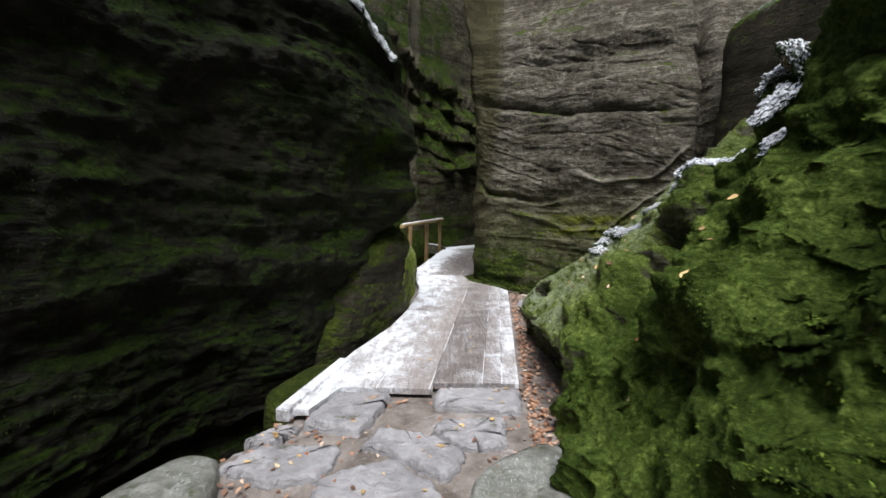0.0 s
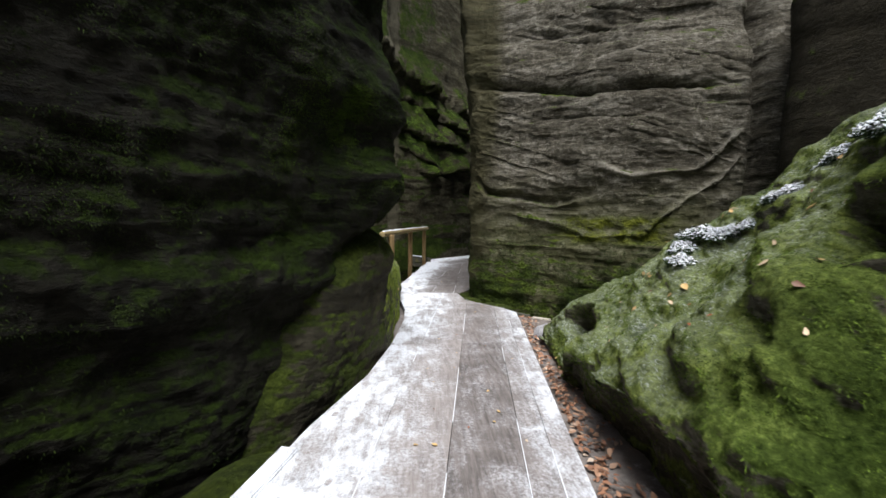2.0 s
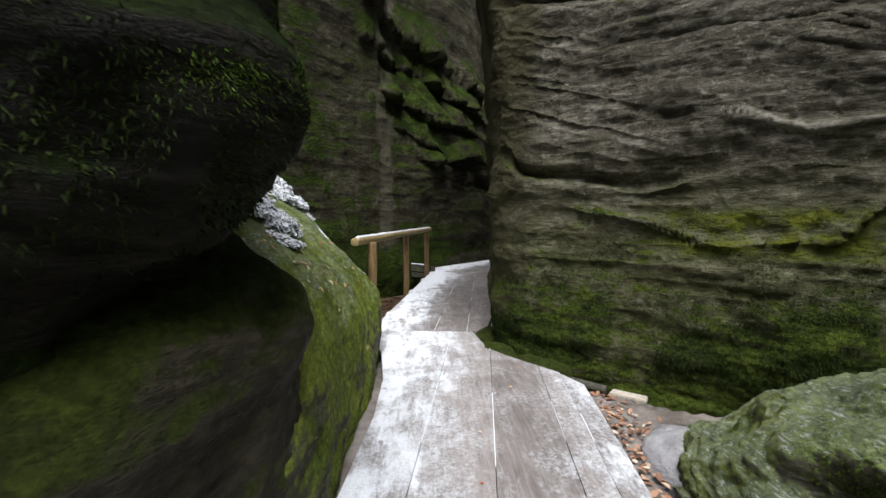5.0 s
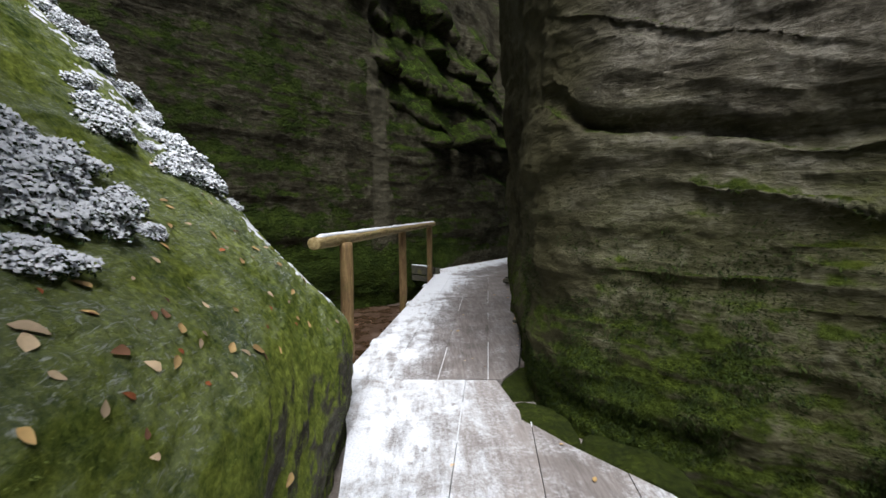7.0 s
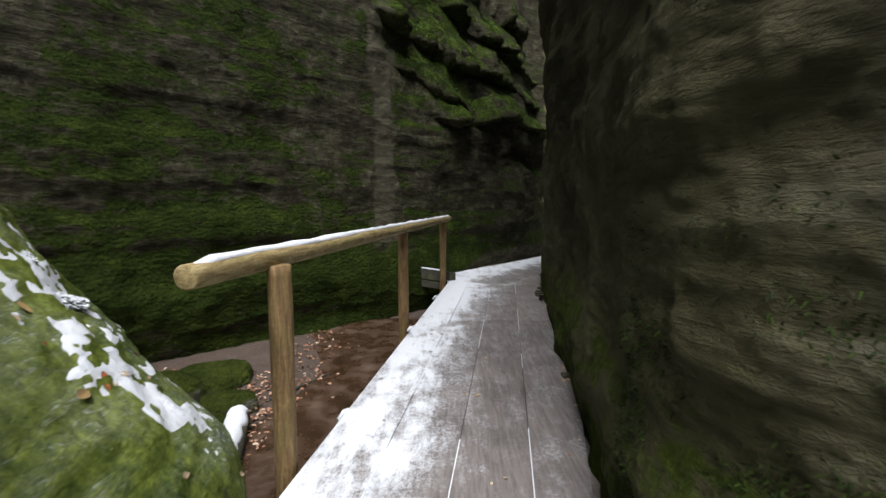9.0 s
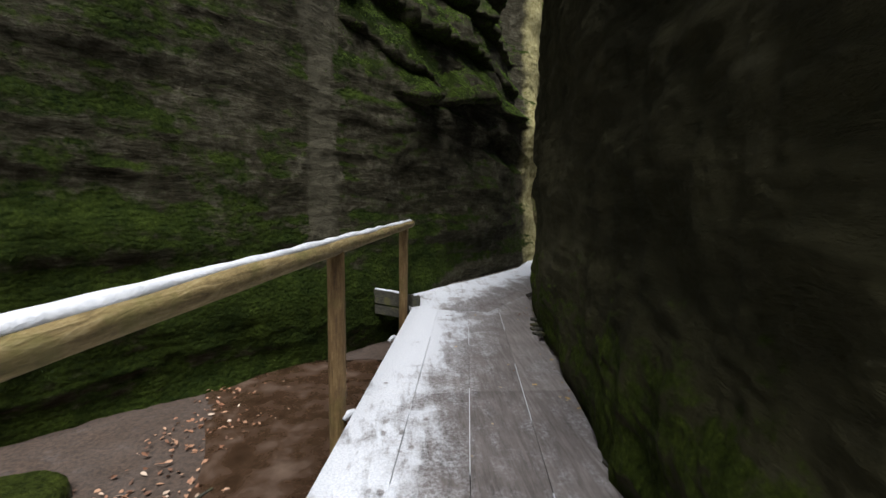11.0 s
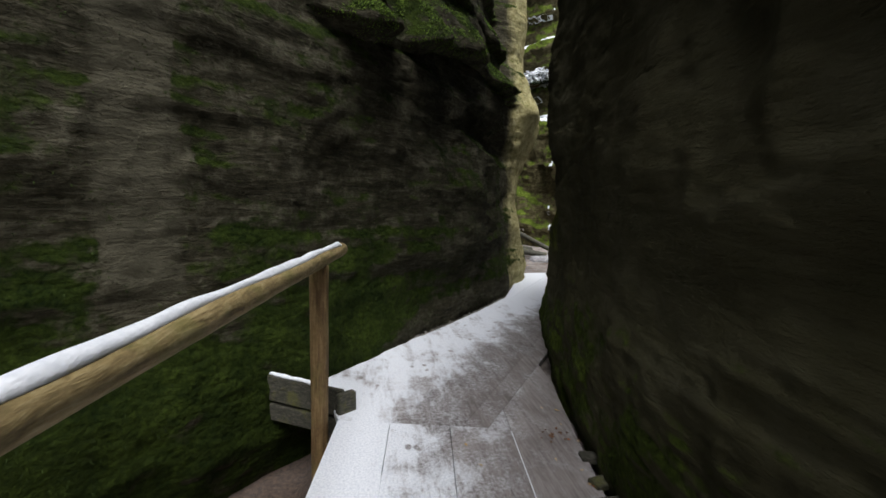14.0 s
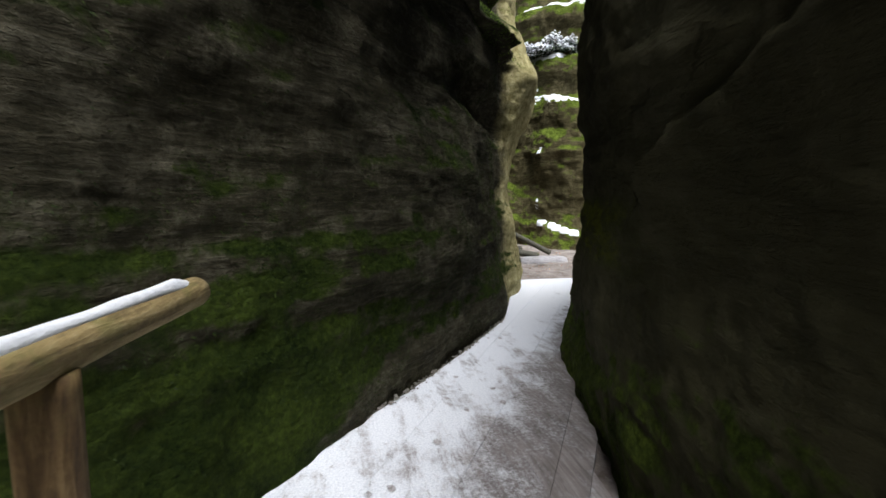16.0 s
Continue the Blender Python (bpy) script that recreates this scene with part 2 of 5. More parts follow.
        mask = k.math("ADD", mask, k.math("MULTIPLY", k.ramp(x, streak[0], streak[0] - 0.4, 0.0, 0.1), k.ramp(z, 2.3, 1.4)))
    if lit_from is not None:
        mask = k.math("SUBTRACT", mask, k.ramp(edge, lit_from, lit_from + 0.25, 0.0, 0.12))
    mask = k.ramp(mask, 1.1 - 0.55 * moss, 1.24 - 0.5 * moss)
    tuft = k.noise(p, 34, 7, 0.8)
    clump = k.voronoi(k.position((1, 1, 1.3)), 19.0)
    shade = k.math("ADD", k.math("MULTIPLY", tuft, 0.55), k.math("MULTIPLY", k.noise(p, 3.1, 5, 0.7), 0.45))
    green = k.colours(shade, (0.38, moss_dark), (0.52, tuple(0.45 * (a + b) for a, b in zip(moss_dark, moss_light))), (0.63, moss_light))
    if shag_shade_y is not None:
        # shaggier moss on the near mass than the far part, darkened to stand for shade
        green = k.mix(k.ramp(y, shag_shade_y - 0.1, shag_shade_y + 0.6), k.colours(shade, (0.38, (0.014, 0.028, 0.004)), (0.52, (0.085, 0.13, 0.024)), (0.63, (0.27, 0.36, 0.08))), green)
    if yellow is not None:
        near = k.math("MULTIPLY", k.ramp(x, yellow[0], yellow[0] + 0.35), k.math("MULTIPLY", k.ramp(x, yellow[1] + 0.4, yellow[1]), k.math("MULTIPLY", k.ramp(z, yellow[2] - 0.08, yellow[2] + 0.04), k.ramp(z, yellow[3] + 0.12, yellow[3]))))
        near = k.math("MULTIPLY", near, k.ramp(k.noise(k.position((1, 1, 2)), 4.0, 6, 0.7), 0.36, 0.6))
        mask = k.math("MAXIMUM", mask, k.math("MULTIPLY", near, 0.9))
        green = k.mix(near, green, k.mix(tuft, (0.06, 0.07, 0.008), (0.22, 0.24, 0.02)))
    col = k.mix(mask, base, green)
    if frost:
        hair = k.noise(k.position((30.0, 9.0, 30.0), (0, 0, 0.5)), 1.6, 6, 0.75, 1.5)
        hair = k.math("MAXIMUM", k.ramp(hair, 0.53, 0.66), k.ramp(k.noise(k.position((9.0, 30.0, 30.0), (0, 0, 0.3)), 1.3, 6, 0.75, 1.5), 0.57, 0.68))
        where = k.math("ADD", k.math("MULTIPLY", up, 0.45), k.math("MULTIPLY", k.noise(p, 2.6, 6, 0.7), 0.9))
        fm = k.math("MULTIPLY", k.math("ADD", k.math("MULTIPLY", hair, 0.85), 0.15), k.ramp(where, 0.9 - 0.3 * frost, 1.15 - 0.3 * frost))
        if frost_y is not None:
            fm = k.math("MULTIPLY", fm, k.ramp(y, frost_y - 0.2, frost_y + 0.4))
        col = k.mix(k.math("MULTIPLY", fm, 0.85), col, (0.68, 0.72, 0.68))
    height = k.math("ADD", k.math("MULTIPLY", strata, 0.5), k.math("ADD", k.math("MULTIPLY", grain, 0.2), k.math("MULTIPLY", thin, 0.5)))
    height = k.math("ADD", height, k.math("MULTIPLY", fleck, 0.7))
    soft = k.math("SUBTRACT", k.math("MULTIPLY", tuft, 0.9), k.math("MULTIPLY", clump, 0.7))
    height = k.math("ADD", height, k.math("MULTIPLY", soft, mask))
    rough = k.ramp(fleck, 0.35, 0.65, 0.55 if wet else 0.72, 0.95)
    k.finish(col, rough, k.bump(height, 1.0, 0.05), Specular_IOR_Level=0.06 + 0.4 * wet)
    return m


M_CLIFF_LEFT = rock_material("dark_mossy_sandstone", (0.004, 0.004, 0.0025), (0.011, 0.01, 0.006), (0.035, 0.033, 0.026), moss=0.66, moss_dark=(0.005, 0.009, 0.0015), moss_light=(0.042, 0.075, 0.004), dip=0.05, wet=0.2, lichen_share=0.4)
M_CLIFF_RIGHT = rock_material("grey_sandstone", (0.028, 0.024, 0.016), (0.085, 0.076, 0.056), (0.27, 0.25, 0.205), moss=0.22, low_moss=0.42, moss_dark=(0.014, 0.024, 0.004), moss_light=(0.115, 0.155, 0.024), cross=0.28, crust_shade_y=7.5, yellow=(1.55, 2.6, 0.92, 1.18), up_weight=0.3, lichen_share=0.85, stained=0.35, algae=0.55)
M_CLIFF_FAR = rock_material("green_brown_sandstone", (0.012, 0.011, 0.006), (0.046, 0.041, 0.025), (0.13, 0.12, 0.085), moss=0.7, low_moss=0.22, moss_dark=(0.008, 0.016, 0.003), moss_light=(0.062, 0.09, 0.014), dip=0.05, streak=(-0.98, -0.72), up_weight=0.45, lit_from=2.25, foot=0.6, cross=0.35, stained=0.15)
M_CLIFF_END = rock_material("olive_end_sandstone", (0.03, 0.026, 0.012), (0.085, 0.073, 0.035), (0.2, 0.18, 0.1), moss=0.6, moss_dark=(0.04, 0.06, 0.008), moss_light=(0.2, 0.27, 0.04), up_weight=0.5)
M_BOULDER = rock_material("mossy_boulder_stone", (0.03, 0.027, 0.018), (0.1, 0.092, 0.068), (0.26, 0.25, 0.2), moss=0.66, moss_dark=(0.035, 0.055, 0.012), moss_light=(0.34, 0.41, 0.1), frost=1.15, up_weight=0.6, shag_shade_y=2.5, frost_y=2.9)
M_SLAB = rock_material("pale_moss_stone", (0.035, 0.033, 0.024), (0.09, 0.085, 0.064), (0.22, 0.21, 0.17), moss=0.72, moss_dark=(0.045, 0.08, 0.014), moss_light=(0.42, 0.5, 0.09), frost=0.95, up_weight=0.7)
M_LOW = rock_material("damp_green_stone", (0.014, 0.013, 0.008), (0.036, 0.032, 0.02), (0.085, 0.076, 0.052), moss=0.72, moss_dark=(0.012, 0.02, 0.004), moss_light=(0.09, 0.12, 0.016), wet=0.2, up_weight=0.5)
M_PATH_ROCK = rock_material("lichened_path_rock", (0.08, 0.08, 0.066), (0.19, 0.19, 0.165), (0.34, 0.34, 0.31), moss=-0.05, moss_dark=(0.05, 0.065, 0.022), moss_light=(0.2, 0.24, 0.09), frost=0.4)
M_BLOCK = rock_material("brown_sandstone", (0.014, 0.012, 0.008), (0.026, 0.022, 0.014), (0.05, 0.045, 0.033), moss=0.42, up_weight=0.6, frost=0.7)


def relief(g, amp=1.0, seed=0, dip=0.12, strata=1.0, pits=1.0):
    """Weathers a grid of rock: long swells, bedding ledges, pits and grain, along its normal."""
    n = normals_of(g)
    q = g.copy()
    q[..., 2] += dip * g[..., 0] - dip * g[..., 1] + 0.12 * vnoise(g * 0.8, seed + 50) + 0.03 * vnoise(g * 3.0, seed + 51)
    d = 0.10 * fbm(g * 0.9, 3, seed)
    bed = vnoise(q * np.array([0.35, 0.35, 3.3]), seed + 7)
    d = d + strata * 0.055 * np.tanh(3.0 * bed)
    worn = np.clip(0.5 + 0.9 * vnoise(g * 1.1, seed + 60), 0, 1)
    d = d + strata * 0.026 * worn * vnoise(q * np.array([1.6, 1.6, 10.0]), seed + 9)
    d = d + strata * 0.012 * worn * ridged(q * np.array([2.5, 2.5, 19.0]), 2, seed + 10)
    d = d + 0.024 * ridged(g * 3.1, 3, seed + 11)
    chip = vnoise(q * np.array([5.0, 5.0, 9.0]), seed + 14)
    d = d + pits * 0.02 * np.sign(chip) * np.abs(chip) ** 0.6 * (1.2 - worn)
    d = d + pits * 0.009 * fbm(q * np.array([15.0, 15.0, 24.0]), 3, seed + 13, 0.65)
    return g + n * (amp * d)[..., None]


def cliff(name, levels, nu, nv, mat, back, amp=1.0, seed=0, dip=0.12, strata=1.0, pits=1.0, shape=None, fu=((0, 0), (1, 1)), fv=((0, 0), (1, 1)), flip=False):
    """levels: for each height a row of (x, y, z) stations. Returns the rock and its finished grid."""
    g = np.asarray(levels, float)
    if flip:
        g, fv = g[:, ::-1], [(1 - a, 1 - b) for a, b in reversed(fv)]
    g = even(g, nu, fu)
    g = even(g.transpose(1, 0, 2), nv, fv).transpose(1, 0, 2)
    if shape is not None:
        g = shape(g)
    g = relief(g, amp, seed, dip, strata, pits)
    ob = part(name, grid_mesh(name, g, back), mat)
    return ob, g


def lifted(stations, heights, shift):
    """One row of plan stations at every height; shift(z, k) gives the (dx, dy) at that height for station k."""
    return [[(x + shift(z, k)[0], y + shift(z, k)[1], z) for k, (x, y) in enumerate(stations)] for z in heights]

# ---- the setting: ground and cliffs ----
def soil():
    m = material("leafy_soil")
    k = Nodes(m)
    p = k.position()
    a = k.noise(p, 3.0, 6, 0.65)
    b = k.noise(p, 38, 5, 0.7)
    col = k.colours(a, (0.3, (0.06, 0.046, 0.035)), (0.5, (0.19, 0.162, 0.142)), (0.7, (0.32, 0.29, 0.27)))
    col = k.mix(k.math("MULTIPLY", k.ramp(b, 0.55, 0.7), 0.5), col, (0.3, 0.28, 0.26))
    low = k.ramp(k.math("ADD", k.split(p)[2], k.math("MULTIPLY", a, 0.2)), -0.1, -0.3)
    col = k.mix(k.math("MULTIPLY", low, 0.92), col, k.colours(b, (0.35, (0.022, 0.014, 0.009)), (0.65, (0.085, 0.054, 0.036))))
    frost = k.math("MULTIPLY", k.ramp(k.noise(p, 7.0, 6, 0.75), 0.56, 0.7), k.ramp(low, 0.0, 1.0, 1.0, 0.1))
    col = k.mix(k.math("MULTIPLY", frost, 0.4), col, (0.6, 0.6, 0.62))
    k.finish(col, 0.92, k.bump(k.math("ADD", a, k.math("MULTIPLY", b, 0.4)), 0.7, 0.03))
    return m


M_SOIL = soil()


def ground_height(x, y):
    """Trodden earth on the walking line, a gully beside it, rising far off."""
    left = np.interp(y, [-10, 0, 1.8, 2.6, 4.5, 8.2, 9.0, 14.0, 15, 19, 60], [-1.6, -1.5, -1.35, -1.0, -0.55, -0.42, -0.3, 0.2, 0.4, 2.9, 3.0])
    z = -0.07 - 0.012 * np.clip((3.2 - y) / 0.3, 0, 1) + 0.0 * x
    fall = np.clip((left - x) / np.interp(y, [4, 9], [0.3, 0.45]), 0, 1)
    z = z - np.interp(y, [0, 3, 5, 8, 9, 60], [1.5, 1.4, 0.9, 0.7, 0.5, 0.5]) * fall * fall * (3 - 2 * fall) * np.clip((18 - y) / 2, 0, 1)
    bank = np.clip((-1.0 - x) / 1.4, 0, 1) * np.clip((y - 8.3) / 0.5, 0, 1) * np.clip((14 - y) / 2, 0, 1)
    z = z + 0.06 * bank
    line = 7.55 - 0.53 * (x - 0.7)
    z = z - 0.4 * np.clip((y - line + 0.62) / 0.15, 0, 1) * np.clip((x - 0.9) / 0.15, 0, 1) * np.clip((2.4 - x) / 0.5, 0, 1) * (y < 9)
    z = np.where(y > 18.3, z + 0.035 * (y - 18.3), z)
    return z


def make_ground():
    xs = np.concatenate([np.linspace(-2000, -9, 14), np.linspace(-8, -3.2, 20), np.linspace(-3.1, 3.6, 150), np.linspace(3.8, 9, 24), np.linspace(10, 2000, 14)])
    ys = np.concatenate([np.linspace(-2000, -9, 14), np.linspace(-8, -0.5, 24), np.linspace(-0.4, 14.5, 300), np.linspace(14.6, 26, 70), np.linspace(28, 2000, 14)])
    x, y = np.meshgrid(xs, ys, indexing="ij")
    g = np.stack([x, y, ground_height(x, y)], -1)
    near = np.exp(-(np.maximum(np.abs(x) - 8, 0) + np.maximum(np.abs(y - 10) - 18, 0)))
    g[..., 2] += near * (0.018 * fbm(g * 2.2, 4, 3) + 0.006 * fbm(g * 17, 2, 8))
    tagged(part("ground", grid_mesh("ground", g), M_SOIL), "trodden earth with leaf litter and frost", "ground", kind="structure")


make_ground()

# The dark overhanging cliff beside the start of the walk.
A_PLAN = [(-5.2, -4.5), (-3.7, -1.5), (-2.75, 0.6), (-2.2, 1.9), (-1.78, 2.95), (-1.22, 3.8), (-0.85, 4.35), (-0.66, 4.8), (-0.74, 5.15), (-1.0, 5.75), (-1.14, 6.08), (-2.8, 6.5)]


def lean_left(z, k):
    out = np.interp(z, [-0.9, 0.0, 0.6, 1.4, 2.1, 2.8], [-0.25, -0.16, -0.1, 0.02, 0.14, 0.2])
    return out * 0.85, -out * 0.5


def left_levels():
    rows = lifted(A_PLAN, (-1.8, -0.9, -0.2, 0.4, 1.0, 1.6, 2.1, 2.5), lean_left)
    rise = [2.9, 2.7, 2.5, 2.3, 2.0, 1.45, 0.85, 0.36, 0.4, 0.7, 1.0, 1.4]
    back = (-0.9, 0.55)
    for up, away in ((0.45, 0.0), (0.85, 0.1), (1.0, 0.4), (1.15, 1.6), (1.3, 3.0)):
        rows.append([(x + 0.17 + away * back[0], y - 0.1 + away * back[1] * (1 if k < 9 else -0.6), 2.5 + rise[k] * up) for k, (x, y) in enumerate(A_PLAN)])
    return rows


def left_shape(g):
    # a nose at the corner, and a hollow below it
    x, y, z = g[..., 0], g[..., 1], g[..., 2]
    at = np.exp(-((x + 0.55) / 0.35) ** 2 - ((y - 4.85) / 0.45) ** 2)
    g = g.copy()
    g[..., 0] += at * (0.24 * np.exp(-((z - 2.02) / 0.42) ** 2) + 0.22 * np.exp(-((z - 1.42) / 0.3) ** 2) - 0.12 * np.exp(-((z - 0.95) / 0.16) ** 2))
    return g


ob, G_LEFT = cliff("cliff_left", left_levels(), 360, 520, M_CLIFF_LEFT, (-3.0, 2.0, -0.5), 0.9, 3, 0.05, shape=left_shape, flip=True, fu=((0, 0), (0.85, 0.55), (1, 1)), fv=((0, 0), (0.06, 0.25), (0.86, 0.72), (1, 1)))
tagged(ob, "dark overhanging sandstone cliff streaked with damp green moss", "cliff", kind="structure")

# The grey block that the walkway bends round.
R_PLAN = [(3.5, 16.0), (2.4, 15.55), (2.02, 14.95), (1.72, 14.2), (1.44, 13.0), (1.24, 12.0), (1.08, 11.0), (0.92, 9.8), (0.74, 8.7), (0.62, 8.05), (0.74, 7.62), (1.12, 7.3), (1.8, 6.9), (2.5, 6.42), (3.15, 6.12), (3.9, 5.95), (5.2, 6.0)]


def lean_right(z, k):
    a = np.interp(z, [-0.6, 0, 1, 2, 3, 4.5, 5.0, 9], [0.0, 0.0, 0.02, 0.1, 0.25, 0.62, 1.3, 1.6])
    side = np.interp(k, [0, 8, 9, 10, 11, 16], [0.0, 0.0, 0.1, 0.75, 1.0, 1.0])
    # overhang high above the passage, out of view, added to shade it
    hang = np.interp(z, [0, 2.8, 4.2, 5.5, 9], [0, -0.04, -0.15, -0.35, -0.45]) * (1 - side) * np.interp(k, [0, 3, 4, 5], [0.0, 0.0, 0.4, 1.0])
    return hang, a * side


LIT_RIMS = []


def right_shape(g):
    # long undercut creases across the face, and two sweeping lips with hollows above them
    x, y, z = g[..., 0], g[..., 1], g[..., 2]
    n = normals_of(g)
    face = np.clip((8.2 - y) / 0.6, 0, 1)
    w = 0.06 * vnoise(g * 1.7, 4) + 0.02 * vnoise(g * 6.0, 6)
    d, pale = 0 * x, 0 * x
    for xs, zs, deep, wide in (
            ((0.5, 1.0, 1.56, 2.05, 2.7, 3.6), (3.25, 3.1, 2.97, 2.83, 2.83, 2.78), 0.11, 0.05),
            ((0.5, 0.64, 0.78, 1.21, 1.5, 1.8, 2.1), (1.9, 1.78, 1.57, 1.51, 1.44, 1.46, 1.6), 0.1, 0.035),
            ((0.64, 0.71, 0.8, 0.9), (1.2, 1.38, 1.47, 1.54), 0.06, 0.03),
            ((0.6, 1.2, 2.0, 3.0, 3.6), (3.85, 3.78, 3.7, 3.78, 3.8), 0.06, 0.05),
            ((0.6, 1.4, 2.2, 3.0), (3.5, 3.45, 3.3, 3.35), 0.03, 0.03),
            ((1.2, 1.8, 2.4, 3.0), (2.62, 2.55, 2.48, 2.56), 0.03, 0.03)):
        on = np.clip((x - xs[0]) / 0.2, 0, 1) * np.clip((xs[-1] - x) / 0.4, 0, 1)
        off = z - (np.interp(x, xs, zs) + 0.45 * w)
        d = d - deep * on * np.exp(-(off / (wide * np.where(off > 0, 1.8, 0.7))) ** 2)
    for xs, zs, push in (((1.95, 2.12, 2.44, 2.77, 3.05, 3.25, 3.5, 3.7), (1.98, 1.91, 1.75, 1.79, 1.81, 1.97, 2.27, 2.7), 0.13), ((1.1, 1.6, 2.04, 2.53, 2.73, 2.96, 3.3, 3.6), (1.3, 1.18, 1.0, 1.05, 1.27, 1.47, 1.7, 2.1), 0.11)):
        lip = np.interp(x, xs, zs) + 0.3 * w
        on = np.clip((x - xs[0]) / 0.3, 0, 1) * np.clip((xs[-1] - x) / 0.3, 0, 1)
        crest = np.exp(-((z - lip) / 0.035) ** 2)
        below = np.clip((lip - z) / 0.03, 0, 1) * np.exp(-np.clip(lip - z, 0, 9) / 0.3)
        above = np.exp(-np.clip(z - lip, 0, 9) / 0.25) * (z > lip)
        d = d + on * push * (0.45 * crest + 0.4 * below - 0.45 * above)
        # where a crest gets its painted light
        pale = np.maximum(pale, face * on * np.exp(-((z - lip + 0.01) / 0.028) ** 2) * np.clip(0.7 + 0.8 * vnoise(g * 6.0, 17), 0, 1))
    # tilted fields of cross-bedding between level beds
    field = np.clip(0.3 + 1.4 * vnoise(g * np.array([1.1, 1.1, 1.6]), 12), 0, 1) * np.clip((z - 1.3) / 0.2, 0, 1)
    bed = z + 0.42 * x + 0.02 * vnoise(g * 5.0, 13)
    d = d + 0.016 * field * (1 - 2 * np.abs(vnoise(np.stack([bed * 17, x * 0.8, y * 0.8], -1), 15)))
    level = z + 0.03 * x
    d = d + 0.013 * (1 - field) * (1 - 2 * np.abs(vnoise(np.stack([level * 11, x * 1.1, y * 1.1], -1), 16)))
    # low swelling ribs on the wall inside, which sweep up and outwards
    inner = np.clip((y - 12.2) / 0.3, 0, 1) * np.clip((14.2 - y) / 0.4, 0, 1)
    rib = 0 * x
    for z0, y0, k0 in ((1.55, 13.35, 0.42), (1.8, 13.4, 1.1)):
        off = z - (z0 + k0 * (y0 - y) * np.clip(1 - 0.5 * (y0 - y), 0.2, 1))
        rib = rib + 0.06 * np.clip(1 - off / 0.05, 0, 1) * np.exp(-np.clip(-off, 0, 9) / 0.4)
    drop = np.clip((y - 13.7) / 0.6, 0, 1) * np.clip(z - 3.5, 0, 9) * 0.85
    g = g - np.stack([0 * z, 0 * z, drop], -1)
    cut = np.exp(-((x - 3.75 - 0.06 * (z - 2)) / 0.1) ** 2) * np.clip((7 - y) / 0.5, 0, 1)
    d = d * face - 0.35 * cut + inner * rib
    LIT_RIMS.append(pale)
    return g + n * d[..., None]


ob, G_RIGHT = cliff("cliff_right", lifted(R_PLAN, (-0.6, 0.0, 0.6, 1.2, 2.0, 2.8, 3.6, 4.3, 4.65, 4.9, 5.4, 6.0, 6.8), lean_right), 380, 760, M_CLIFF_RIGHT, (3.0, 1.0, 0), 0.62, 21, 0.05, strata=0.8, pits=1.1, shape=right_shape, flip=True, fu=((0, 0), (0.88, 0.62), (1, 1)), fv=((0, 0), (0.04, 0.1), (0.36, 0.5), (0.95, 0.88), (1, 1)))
rim = ob.data.attributes.new("rim", "FLOAT", "POINT")
rim.data.foreach_set("value", np.concatenate([LIT_RIMS[0].ravel(), np.zeros(len(ob.data.vertices) - LIT_RIMS[0].size)]).astype(np.float32))
tagged(ob, "tall grey sandstone block, cross-bedded, mossy at its foot", "cliff", kind="structure")

# The long cliff on the far side of the gully, which the walkway follows to the end.
F_PLAN = [(-6.5, 9.6), (-4.6, 9.9), (-3.75, 10.5), (-3.0, 11.25), (-2.1, 12.05), (-1.35, 12.8), (-0.6, 13.5), (0.1, 14.25), (0.85, 15.05), (1.45, 15.75), (2.0, 16.5), (2.28, 17.15), (2.64, 17.5), (2.88, 18.1), (2.98, 18.8), (2.2, 19.8), (0.6, 20.2)]


def lean_far(z, k):
    a = np.interp(z, [-0.6, 0, 0.4, 2.5, 4, 5.5, 10], [0.1, 0.0, 0.03, 0.12, 0.15, 0.1, 0.4])
    return -a * 0.6, a * 0.6


